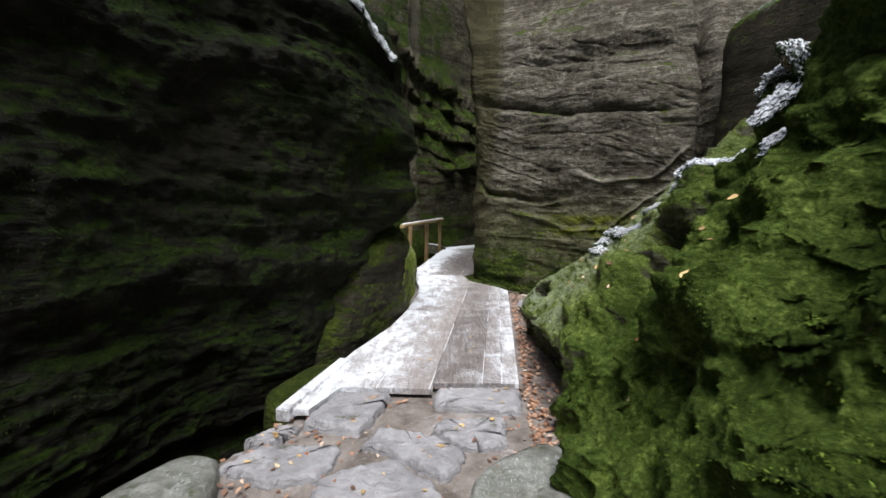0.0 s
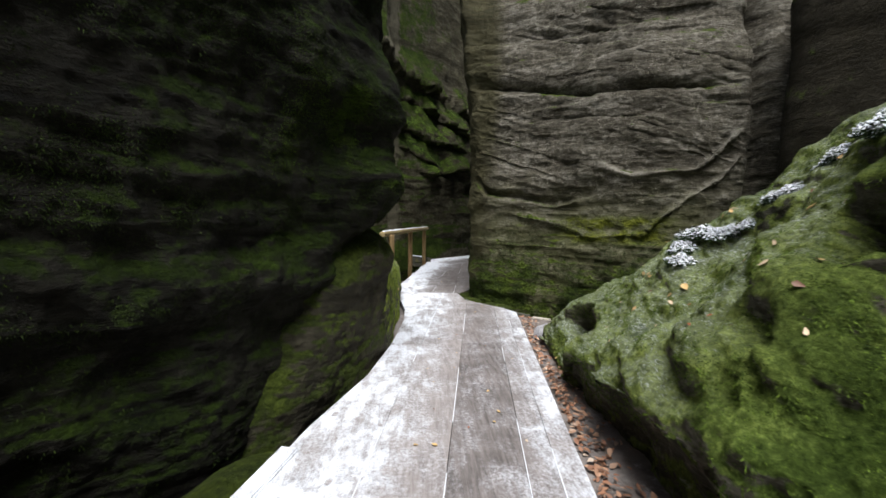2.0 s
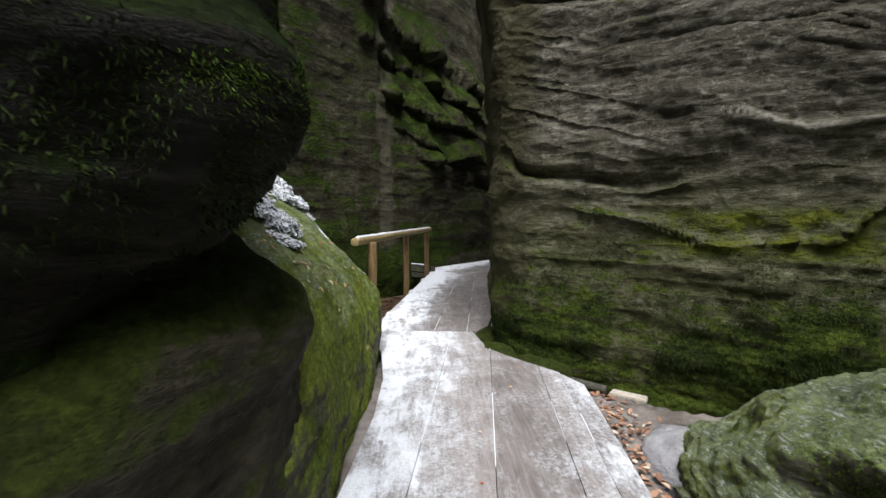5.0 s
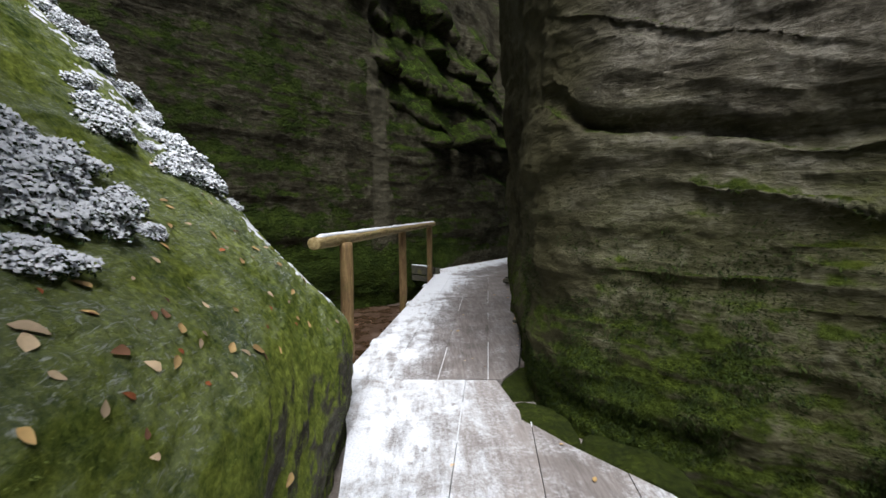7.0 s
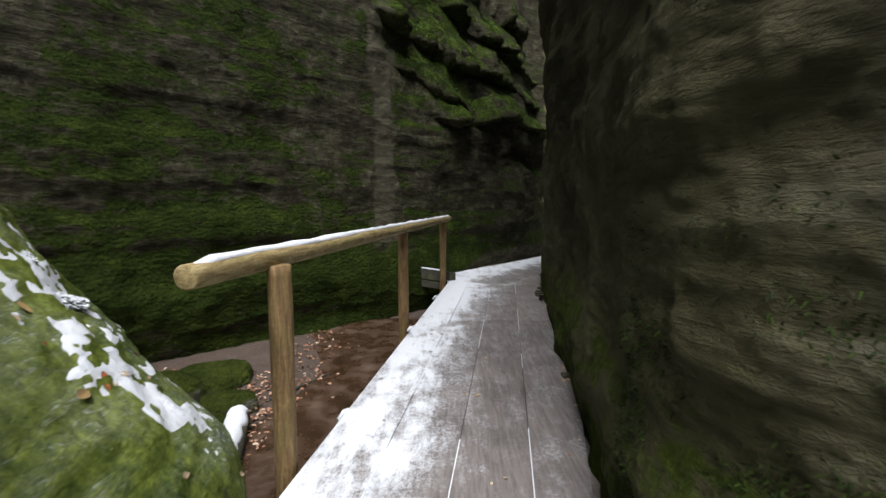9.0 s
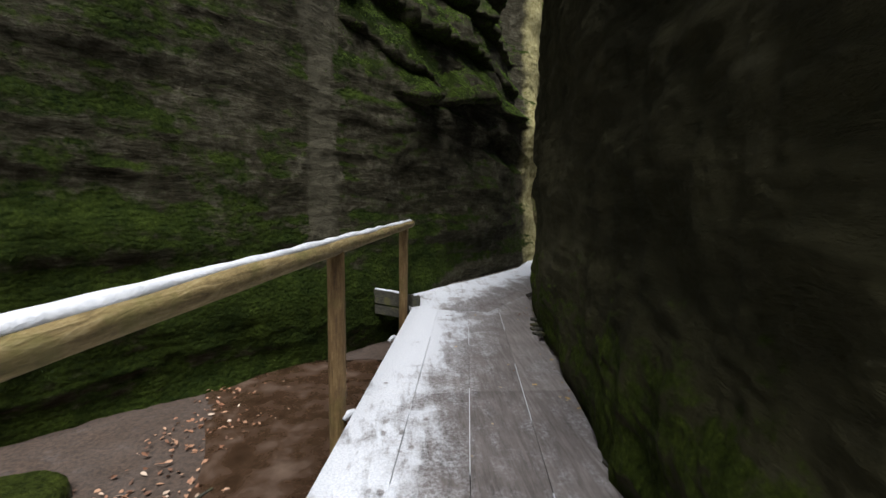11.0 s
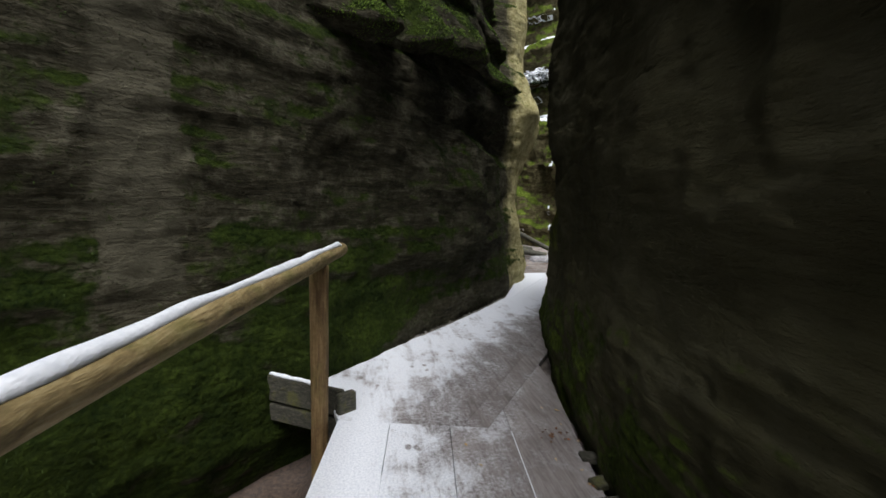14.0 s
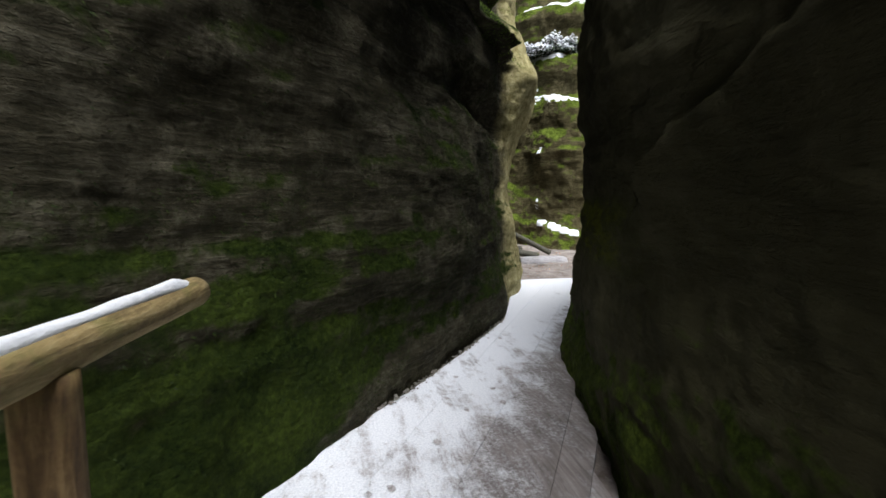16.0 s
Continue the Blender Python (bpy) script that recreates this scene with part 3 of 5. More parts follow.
def far_shape(g):
    # ledges that dip along the wall, high above the walkway, and a hollow near its end
    x, y, z = g[..., 0], g[..., 1], g[..., 2]
    n = normals_of(g)
    w = 0.16 * vnoise(g * 0.9, 31) + 0.05 * vnoise(g * 3.4, 32)
    out = 0 * x
    for z0, slope, high, deep, x0, x1 in ((3.9, -0.24, 0.75, 0.34, -1.15, 1.5), (3.28, -0.32, 0.36, 0.2, -0.8, 0.6), (2.72, 0.03, 0.42, 0.3, -0.25, 2.4), (4.75, -0.3, 0.7, 0.36, -1.6, 1.9), (4.3, -0.1, 0.5, 0.26, 0.9, 2.5), (3.55, -0.05, 0.3, 0.16, 1.0, 2.3), (5.6, -0.35, 0.8, 0.4, -2.2, 2.2)):
        up = z - (z0 + slope * (x + 0.6) + w)
        ends = np.clip((x - x0) / 0.35, 0, 1) * np.clip((x1 - x) / 0.4, 0, 1)
        jag = np.clip(0.75 + 0.9 * vnoise(g * np.array([2.6, 2.6, 1.2]), 33) + 0.4 * vnoise(g * np.array([8.0, 8.0, 3.0]), 34), 0.15, 1.5)
        out = np.maximum(out, ends * deep * jag * np.clip(up / 0.035, 0, 1) * np.clip(1 - up / high, 0, 1))
    on = np.clip((x + 1.1) / 0.3, 0, 1) * np.clip((2.7 - x) / 0.5, 0, 1)
    r = np.sqrt(((x - 1.85) / 0.65) ** 2 + ((z - 2.15 + 0.15 * (x - 1.85)) / 0.28) ** 2)
    dent = np.clip(1 - r, 0, 1)
    d = out - on * 0.22 * np.clip(z - 2.7, 0, 2.4) - 0.34 * dent + np.clip((x - 2.1) / 0.4, 0, 1) * (0.26 * np.exp(-((z - 2.75) / 0.45) ** 2) - 0.12 * np.exp(-((z - 1.5) / 0.5) ** 2))
    return g + n * d[..., None]


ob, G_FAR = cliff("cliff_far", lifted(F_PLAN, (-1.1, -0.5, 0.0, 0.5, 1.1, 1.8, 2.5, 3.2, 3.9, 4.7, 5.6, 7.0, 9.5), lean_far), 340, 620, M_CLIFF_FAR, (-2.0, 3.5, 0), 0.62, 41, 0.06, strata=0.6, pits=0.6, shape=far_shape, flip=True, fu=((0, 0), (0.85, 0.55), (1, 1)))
tagged(ob, "long brown and green sandstone cliff with dipping mossy ledges", "cliff", kind="structure")


# ---- boulders ----
def sections(rows):
    """rows: (y, [(x, z), ...]) cross-sections of equal length."""
    return [[(x, y, z) for x, z in pts] for y, pts in rows]


# The mossy slab that slopes down to the deck.
slab = sections([
    (4.75, [(-0.95, -0.5), (-0.95, 0.1), (-0.95, 0.4), (-0.97, 0.6), (-1.0, 0.75), (-1.1, 0.85), (-1.6, 1.0), (-2.2, 1.2), (-3.2, 1.6)]),
    (5.02, [(-0.62, -0.5), (-0.6, 0.1), (-0.6, 0.45), (-0.62, 0.72), (-0.66, 0.92), (-0.8, 1.05), (-1.4, 1.4), (-2.1, 1.8), (-3.2, 2.3)]),
    (5.4, [(-0.46, -0.5), (-0.44, 0.0), (-0.45, 0.4), (-0.5, 0.7), (-0.6, 0.95), (-0.85, 1.15), (-1.4, 1.55), (-2.1, 2.05), (-3.2, 3.0)]),
    (6.0, [(-0.48, -0.5), (-0.46, 0.0), (-0.47, 0.42), (-0.52, 0.68), (-0.62, 0.9), (-0.92, 1.18), (-1.4, 1.6), (-2.1, 2.2), (-3.2, 3.3)]),
    (6.7, [(-0.48, -0.5), (-0.46, 0.0), (-0.47, 0.4), (-0.53, 0.64), (-0.68, 0.84), (-0.95, 1.1), (-1.4, 1.52), (-2.1, 2.2), (-3.2, 3.4)]),
    (7.4, [(-0.52, -0.5), (-0.50, 0.0), (-0.52, 0.36), (-0.60, 0.6), (-0.74, 0.78), (-0.98, 1.0), (-1.4, 1.42), (-2.1, 2.2), (-3.2, 3.3)]),
    (7.95, [(-0.58, -0.5), (-0.56, 0.0), (-0.57, 0.34), (-0.63, 0.56), (-0.78, 0.72), (-0.98, 0.91), (-1.4, 1.33), (-2.1, 2.15), (-3.2, 3.4)]),
    (8.25, [(-0.75, -0.5), (-0.74, 0.0), (-0.76, 0.26), (-0.84, 0.42), (-0.98, 0.56), (-1.12, 0.72), (-1.5, 1.2), (-2.15, 2.1), (-3.2, 3.3)]),
    (8.42, [(-1.0, -0.5), (-1.0, -0.2), (-1.02, 0.0), (-1.05, 0.1), (-1.12, 0.25), (-1.25, 0.4), (-1.6, 0.85), (-2.2, 1.5), (-3.2, 2.2)]),
    (8.45, [(-1.2, -0.5), (-1.2, -0.45), (-1.2, -0.4), (-1.25, -0.35), (-1.3, -0.3), (-1.4, -0.2), (-1.7, 0.1), (-2.3, 0.4), (-3.2, 0.6)]),
])
ob, G_SLAB = cliff("boulder", slab, 360, 300, M_SLAB, (-1.0, 0, -1.2), 0.42, 61, 0.3, 0.4, 1.4)
tagged(ob, "big sloping boulder with bright green moss and fallen leaves", "boulder")

# The damp rounded rock below the dark cliff.
lower = sections([
    (3.95, [(-1.2, -1.2), (-1.14, -0.7), (-1.12, -0.4), (-1.18, -0.15), (-1.35, -0.05), (-1.8, 0.0)]),
    (4.5, [(-0.84, -1.2), (-0.74, -0.15), (-0.7, 0.2), (-0.76, 0.52), (-0.92, 0.7), (-1.5, 0.8)]),
    (5.0, [(-0.6, -1.2), (-0.52, -0.1), (-0.49, 0.35), (-0.53, 0.8), (-0.66, 1.05), (-1.3, 1.2)]),
    (5.3, [(-0.56, -1.2), (-0.48, -0.1), (-0.46, 0.35), (-0.52, 0.78), (-0.68, 1.06), (-1.3, 1.22)]),
    (5.55, [(-0.8, -1.2), (-0.78, -0.2), (-0.78, 0.1), (-0.85, 0.45), (-1.0, 0.6), (-1.4, 0.7)]),
])
ob, G_LOWER = cliff("boulder", lower, 220, 140, M_LOW, (-0.6, 0, -0.6), 0.7, 71, 0.2, 0.8)
tagged(ob, "damp rounded rock wedged under the dark cliff", "boulder")

# The near rock, thick with moss, that falls to the path.
mossy = sections([
    (-3.0, [(0.95, -0.3), (1.0, 0.2), (1.05, 0.6), (1.12, 1.0), (1.3, 1.6), (1.6, 2.2), (2.2, 2.8), (3.4, 3.2)]),
    (-1.0, [(0.85, -0.3), (0.9, 0.2), (0.94, 0.6), (1.0, 1.0), (1.12, 1.5), (1.4, 2.1), (2.0, 2.75), (3.3, 3.2)]),
    (0.8, [(0.78, -0.3), (0.84, 0.15), (0.88, 0.5), (0.95, 0.88), (1.18, 1.25), (1.5, 1.8), (2.0, 2.5), (3.2, 3.0)]),
    (1.6, [(0.72, -0.3), (0.78, 0.1), (0.83, 0.45), (0.89, 0.9), (1.18, 1.24), (1.5, 1.72), (2.0, 2.4), (3.2, 2.9)]),
    (2.1, [(0.74, -0.3), (0.8, 0.12), (0.87, 0.48), (0.97, 0.82), (1.2, 1.14), (1.46, 1.5), (1.95, 2.05), (3.2, 2.6)]),
    (2.45, [(0.8, -0.3), (0.86, 0.1), (0.95, 0.38), (1.12, 0.66), (1.35, 0.98), (1.62, 1.34), (2.0, 1.98), (3.2, 2.6)]),
    (2.9, [(0.92, -0.3), (0.9, 0.1), (0.9, 0.4), (1.1, 0.68), (1.35, 0.97), (1.65, 1.3), (2.1, 1.86), (3.2, 2.95)]),
    (3.6, [(0.98, -0.3), (0.93, 0.06), (0.82, 0.3), (1.05, 0.53), (1.33, 0.74), (1.62, 1.05), (2.1, 1.6), (3.2, 2.4)]),
    (4.15, [(1.05, -0.3), (1.0, 0.03), (0.93, 0.26), (1.15, 0.5), (1.4, 0.74), (1.7, 0.98), (2.2, 1.32), (3.2, 1.9)]),
    (4.75, [(0.98, -0.3), (0.98, 0.0), (1.05, 0.14), (1.17, 0.3), (1.35, 0.54), (1.7, 0.78), (2.2, 1.1), (3.2, 1.6)]),
    (5.2, [(1.08, -0.3), (1.06, 0.0), (1.1, 0.14), (1.22, 0.34), (1.45, 0.5), (1.75, 0.62), (2.2, 0.8), (3.2, 1.2)]),
    (5.6, [(1.12, -0.3), (1.1, -0.04), (1.15, 0.1), (1.28, 0.24), (1.5, 0.36), (1.8, 0.46), (2.3, 0.55), (3.2, 0.9)]),
    (6.0, [(1.3, -0.3), (1.3, -0.2), (1.33, -0.12), (1.4, -0.02), (1.55, 0.08), (1.8, 0.16), (2.3, 0.22), (3.2, 0.4)]),
    (6.25, [(1.7, -0.3), (1.7, -0.28), (1.72, -0.25), (1.78, -0.2), (1.9, -0.18), (2.1, -0.15), (2.4, -0.1), (3.2, 0.1)]),
])


def mossy_shape(g):
    x, y, z = g[..., 0], g[..., 1], g[..., 2]
    n = normals_of(g)
    n = n * np.where((n[..., 2:] < 0), -1, 1)
    x, y, z = (g + 0.05 * np.stack([vnoise(g * 5.0, 94), vnoise(g * 5.0, 95), vnoise(g * 5.0, 96)], -1)).transpose(2, 0, 1)
    hole = np.exp(-(((x - 1.16) / 0.24) ** 2 + ((y - 4.74) / 0.36) ** 2 + ((z - 0.3) / 0.12) ** 2) ** 2)
    brow = np.exp(-(((x - 1.43) / 0.24) ** 2 + ((y - 2.8) / 0.17) ** 2 + ((z - 1.14) / 0.13) ** 2) ** 2)
    gap = np.exp(-(((y - 2.45 - 0.25 * (x - 1.3)) / 0.13) ** 2)) * np.clip((z - 0.85) / 0.3, 0, 1)
    near = np.clip((3.2 - y) / 0.8, 0, 1)
    lump = 0.13 * ridged(g * 1.7, 2, 88) + 0.09 * fbm(g * 3.2, 3, 89)
    d = -0.34 * hole - 0.42 * brow - 0.5 * gap + (0.38 + 0.62 * near) * lump * 0.9 + 0.16 * near * vnoise(g * 1.4, 93) + 0.05 * fbm(g * 8.0, 3, 90) * near
    return g + n * d[..., None]


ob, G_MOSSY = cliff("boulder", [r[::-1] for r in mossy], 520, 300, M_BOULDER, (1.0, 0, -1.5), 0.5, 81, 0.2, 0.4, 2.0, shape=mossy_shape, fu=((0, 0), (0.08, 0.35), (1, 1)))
tagged(ob, "rugged rock thick with bright moss beside the path", "boulder")

# The brown block behind it.
B_PLAN = [(5.0, 6.5), (4.2, 6.1), (3.42, 5.5), (3.72, 4.7), (4.3, 3.7), (5.2, 2.4), (6.5, 0.5)]
rows = lifted(B_PLAN, (-0.4, 0.5, 1.4, 2.2, 2.9), lambda z, k: (0.06 * z, 0.02 * z))
rows += [[(x + 0.2 + a * 0.8, y + 0.1 + a * 0.5, 3.0 + u * (0.3 + 0.2 * k)) for k, (x, y) in enumerate(B_PLAN)] for u, a in ((0.6, 0.0), (1.0, 0.2), (1.3, 1.2))]
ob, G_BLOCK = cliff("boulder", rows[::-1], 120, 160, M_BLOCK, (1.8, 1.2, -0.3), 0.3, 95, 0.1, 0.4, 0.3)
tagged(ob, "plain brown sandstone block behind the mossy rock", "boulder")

# Cliffs added to close and shade the gorge, to the side and behind the start.
C_PLAN = [(8.5, 12.0), (7.4, 8.0), (7.0, 4.0), (7.2, 0.0), (6.0, -4.5), (3.0, -7.5), (-2.0, -8.5), (-7.0, -7.5)]
ob, _ = cliff("cliff_behind", lifted(C_PLAN, (-0.5, 1.5, 3.5, 5.5, 8.0), lambda z, k: (0.0, 0.0)), 60, 160, M_CLIFF_RIGHT, (4.0, -3.0, 0), 1.2, 101, flip=True)
tagged(ob, "plain grey cliff added to close and shade the gorge", "cliff", kind="structure")

# The sunlit end of the gorge.
E_PLAN = [(1.0, 24.0), (3.0, 23.6), (4.2, 23.2), (5.0, 22.6), (5.5, 21.8), (6.4, 21.2), (7.6, 20.4), (8.6, 18.5)]
ob, G_END = cliff("cliff_end", lifted(E_PLAN, (-0.6, 0.6, 1.8, 2.8, 3.6, 3.8, 4.7, 4.9, 6.2, 6.4, 8.2, 9.8), lambda z, k: (0.0, float(np.interp(z, [3.6, 3.8, 4.7, 4.9, 6.2, 6.4], [0.0, 0.45, 0.5, 1.1, 1.2, 1.9])) + 0.03 * z)), 220, 240, M_CLIFF_END, (1.5, 2.5, 0), 1.2, 111, 0.1, flip=True)
tagged(ob, "lit sandstone cliff with snowy ledges at the gorge's end", "cliff", kind="structure")

# ---- the boardwalk ----
def plank_material(name, ramp_stops, slope, y0, far=(99.0, 100.0, 0.3, 9.0)):
    """Trodden grey boards; frost lies as ramp_stops say, by the distance across the walk."""
    m = material(name)
    k = Nodes(m)
    p = k.position()
    x, y, z = k.split(p)
    across = k.math("SUBTRACT", x, k.math("MULTIPLY", k.math("SUBTRACT", y, y0), slope))
    along = k.position((9.0, 0.8, 9.0), (0, 0, math.atan(slope)))
    grain = k.noise(along, 5.0, 6, 0.65, 0.4)
    blot = k.noise(p, 2.6, 5, 0.6)
    info = k.n.new("ShaderNodeObjectInfo")
    tone = k.math("ADD", k.math("MULTIPLY", grain, 0.5), k.math("ADD", k.math("MULTIPLY", blot, 0.35), k.math("MULTIPLY", info.outputs["Random"], 0.18)))
    wood = k.colours(tone, (0.3, (0.07, 0.06, 0.054)), (0.5, (0.2, 0.176, 0.164)), (0.72, (0.37, 0.335, 0.315)))
    cover = k.colours(k.ramp(across, -1.2, 1.2), *[((a + 1.2) / 2.4, (v, v, v)) for a, v in ramp_stops])
    drift = k.math("SUBTRACT", across, k.math("MULTIPLY", k.math("MAXIMUM", k.math("SUBTRACT", y, 12.7), 0.0), 0.417))
    cover = k.math("ADD", k.split(cover)[0], k.math("MULTIPLY", k.ramp(y, far[0], far[1], 0.0, far[2]), k.ramp(drift, far[3] + 0.2, far[3])))
    patch = k.math("ADD", k.math("MULTIPLY", k.noise(p, 3.6, 9, 0.72, 0.5), 1.15), k.math("MULTIPLY", k.noise(k.position((1, 0.5, 1)), 15.0, 6, 0.75), 0.6))
    worn = k.math("MULTIPLY", k.ramp(k.noise(k.position((5.0, 0.9, 5.0), (0, 0, math.atan(slope))), 1.6, 6, 0.7), 0.44, 0.6), 0.16)
    patch = k.math("SUBTRACT", patch, k.math("SUBTRACT", worn, 0.06))
    hole = k.ramp(k.math("ADD", k.voronoi(k.position((1, 0.7, 1)), 7.5), k.math("MULTIPLY", k.noise(p, 12, 5, 0.7), 0.5)), 0.42, 0.3, 0.0, 0.3)
    snow = k.ramp(k.math("ADD", k.math("SUBTRACT", k.math("SUBTRACT", patch, hole), 0.2), cover), 0.9, 1.28)
    rime = k.math("MULTIPLY", k.ramp(k.noise(p, 45, 6, 0.8), 0.38, 0.66), k.ramp(k.math("ADD", k.math("SUBTRACT", patch, 0.2), cover), 0.62, 1.0, 0.04, 0.75))
    col = k.mix(rime, wood, (0.6, 0.6, 0.62))
    flake = k.noise(p, 90, 3, 0.6)
    col = k.mix(snow, col, k.colours(flake, (0.3, (0.6, 0.63, 0.68)), (0.6, (0.8, 0.82, 0.85))))
    h = k.math("ADD", k.math("MULTIPLY", grain, 0.2), k.math("ADD", k.math("MULTIPLY", snow, 0.8), k.math("MULTIPLY", flake, 0.12)))
    k.finish(col, k.math("ADD", 0.55, k.math("MULTIPLY", snow, 0.35)), k.bump(h, 0.8, 0.012), Specular_IOR_Level=0.3)
    return m


def clip_half(poly, a, b, c, keep):
    """The part of a polygon where keep * (a x + b y - c) >= 0."""
    out = []
    for i, p in enumerate(poly):
        q = poly[(i + 1) % len(poly)]
        dp, dq = keep * (a * p[0] + b * p[1] - c), keep * (a * q[0] + b * q[1] - c)
        if dp >= 0:
            out.append(p)
        if dp * dq < 0:
            t = dp / (dp - dq)
            out.append((p[0] + t * (q[0] - p[0]), p[1] + t * (q[1] - p[1])))
    return out


def board(name, poly, top, thick, mat, parent):
    """A board with softened upper edges from its outline in plan."""
    if len(poly) < 3:
        return None
    area = sum(p[0] * q[1] - q[0] * p[1] for p, q in zip(poly, poly[1:] + poly[:1]))
    if abs(area) < 0.02:
        return None
    if area < 0:
        poly = poly[::-1]
    bm = bmesh.new()
    face = bm.faces.new([bm.verts.new((x, y, top)) for x, y in poly])
    low = bmesh.ops.extrude_face_region(bm, geom=[face])
    bmesh.ops.translate(bm, vec=(0, 0, -thick), verts=[v for v in low["geom"] if isinstance(v, bmesh.types.BMVert)])
    bmesh.ops.recalc_face_normals(bm, faces=bm.faces)
    rim = [e for e in bm.edges if all(abs(v.co.z - top) < 1e-5 for v in e.verts)]
    bmesh.ops.bevel(bm, geom=rim, offset=0.0025, segments=2, affect="EDGES", profile=0.5)
    return part(name, bm, mat, parent)


def lay_deck(parent, poly, slope, y0, cuts, mat, seed, crosscuts=(), gap=0.003, seams=True, uneven=0.0025):
    """Boards that run along the walk between the given distances across it, cut off by the outline."""
    rng = random.Random(seed)
    k = math.hypot(1, slope)
    a, b = 1 / k, -slope / k
    spans = [(y_a, y_b) for y_a, y_b in zip((-99, *crosscuts), (*crosscuts, 99))]
    for lo, hi in zip(cuts, cuts[1:]):
        strip = clip_half(poly, a, b, (lo - slope * y0 * 1) / k + gap / 2, 1)
        strip = clip_half(strip, a, b, (hi - slope * y0) / k - gap / 2, -1)
        for ya, yb in spans:
            piece = clip_half(clip_half(strip, 0, 1, ya + gap / 2, 1), 0, 1, yb - gap / 2, -1)
            board("plank", piece, rng.uniform(-uneven, uneven), 0.045, mat, parent)
    for at in cuts[1:-1] if seams else ():
        # snow caught in the joint, in broken lengths
        strip = clip_half(poly, a, b, (at - slope * y0) / k - 0.0022, 1)
        strip = clip_half(strip, a, b, (at - slope * y0) / k + 0.0022, -1)
        if len(strip) < 3:
            continue
        y, top = min(q[1] for q in strip), max(q[1] for q in strip)
        while y < top:
            end = y + rng.uniform(0.1, 0.9)
            piece = clip_half(clip_half(strip, 0, 1, y, 1), 0, 1, min(end, top), -1)
            if len(piece) > 2 and end - y > 0.05:
                bm = bmesh.new()
                f = bm.faces.new([bm.verts.new((px + rng.uniform(-0.0012, 0.0012), py, 0.0035)) for px, py in piece])
                low = bmesh.ops.extrude_face_region(bm, geom=[f])
                bmesh.ops.translate(bm, vec=(0, 0, -0.012), verts=[v for v in low["geom"] if isinstance(v, bmesh.types.BMVert)])
                bmesh.ops.recalc_face_normals(bm, faces=bm.faces)
                part("snow_seam", bm, M_SNOW, parent, "thin line of snow in a joint")
            y = end + rng.uniform(0.3, 1.4)


M_SNOW = material("snow")
k = Nodes(M_SNOW)
p = k.position()
k.finish(k.colours(k.noise(p, 40, 4), (0.3, (0.66, 0.69, 0.73)), (0.7, (0.82, 0.84, 0.87))), 0.6, k.bump(k.noise(p, 70, 4, 0.7), 0.6, 0.008), Subsurface_Weight=0.0)
M_DECK_1 = plank_material("frosted_boards", [(-1.1, 0.5), (-0.62, 0.36), (-0.4, 0.2), (-0.15, 0.06), (0.1, 0.04), (0.3, 0.06), (0.45, 0.16), (0.8, 0.38)], 0.13, 3.05, (5.2, 7.5, 0.02, 9.0))
M_DECK_2 = plank_material("trodden_boards", [(-0.75, 0.56), (-0.45, 0.45), (-0.28, 0.3), (-0.05, 0.16), (0.15, 0.02), (0.35, -0.08), (0.8, -0.08)], 0.127, 8.25, (10.9, 12.6, 0.24, 0.12))
M_DECK_3 = plank_material("snowy_boards", [(-1.2, 0.6), (0.5, 0.54), (0.8, 0.42), (1.0, 0.2), (1.2, 0.04)], 0.72, 13.6, (15.0, 17.0, 0.25, 9.0))

boardwalk = tagged(new("boardwalk"), "grey wooden boardwalk dusted with trodden snow", "boardwalk")
DECK_1 = [(-0.86, 2.62), (-0.73, 2.97), (-0.06, 2.94), (-0.06, 3.05), (0.59, 3.06), (1.07, 6.72), (0.95, 6.98), (0.64, 7.38), (0.5, 7.62), (0.42, 8.18), (-0.66, 8.24), (-0.46, 7.5), (-0.38, 6.9), (-0.37, 6.3), (-0.44, 5.4), (-0.57, 4.55), (-0.8, 3.75), (-1.02, 2.62)]
DECK_2 = [(-0.67, 8.25), (0.46, 8.19), (0.62, 8.42), (0.79, 9.15), (1.05, 11.05), (1.13, 12.05), (1.36, 13.1), (1.5, 13.7), (1.7, 14.22), (0.86, 13.1), (0.0, 13.3)]
DECK_3 = [(0.0, 13.302), (0.86, 13.102), (1.7, 14.222), (2.25, 15.3), (3.6, 17.2), (4.4, 18.4), (2.95, 18.42), (2.5, 17.4), (2.02, 16.4), (1.42, 15.66), (0.82, 14.98), (0.1, 14.28), (-0.22, 13.9), (-0.08, 13.6)]
lay_deck(boardwalk, DECK_1, 0.13, 3.05, (-1.3, -0.46, -0.07, 0.31, 0.46, 0.62), M_DECK_1, 1, (5.35,))
lay_deck(boardwalk, DECK_2, 0.127, 8.25, (-0.75, -0.33, 0.02, 0.37, 0.8), M_DECK_2, 2, (11.1,), 0.003, True, 0.001)
lay_deck(boardwalk, DECK_3, 0.72, 13.6, (-3.0, -0.35, 0.12, 0.58, 1.05, 1.6, 2.2), M_DECK_3, 3, (15.9,), 0.0012, False, 0.0006)

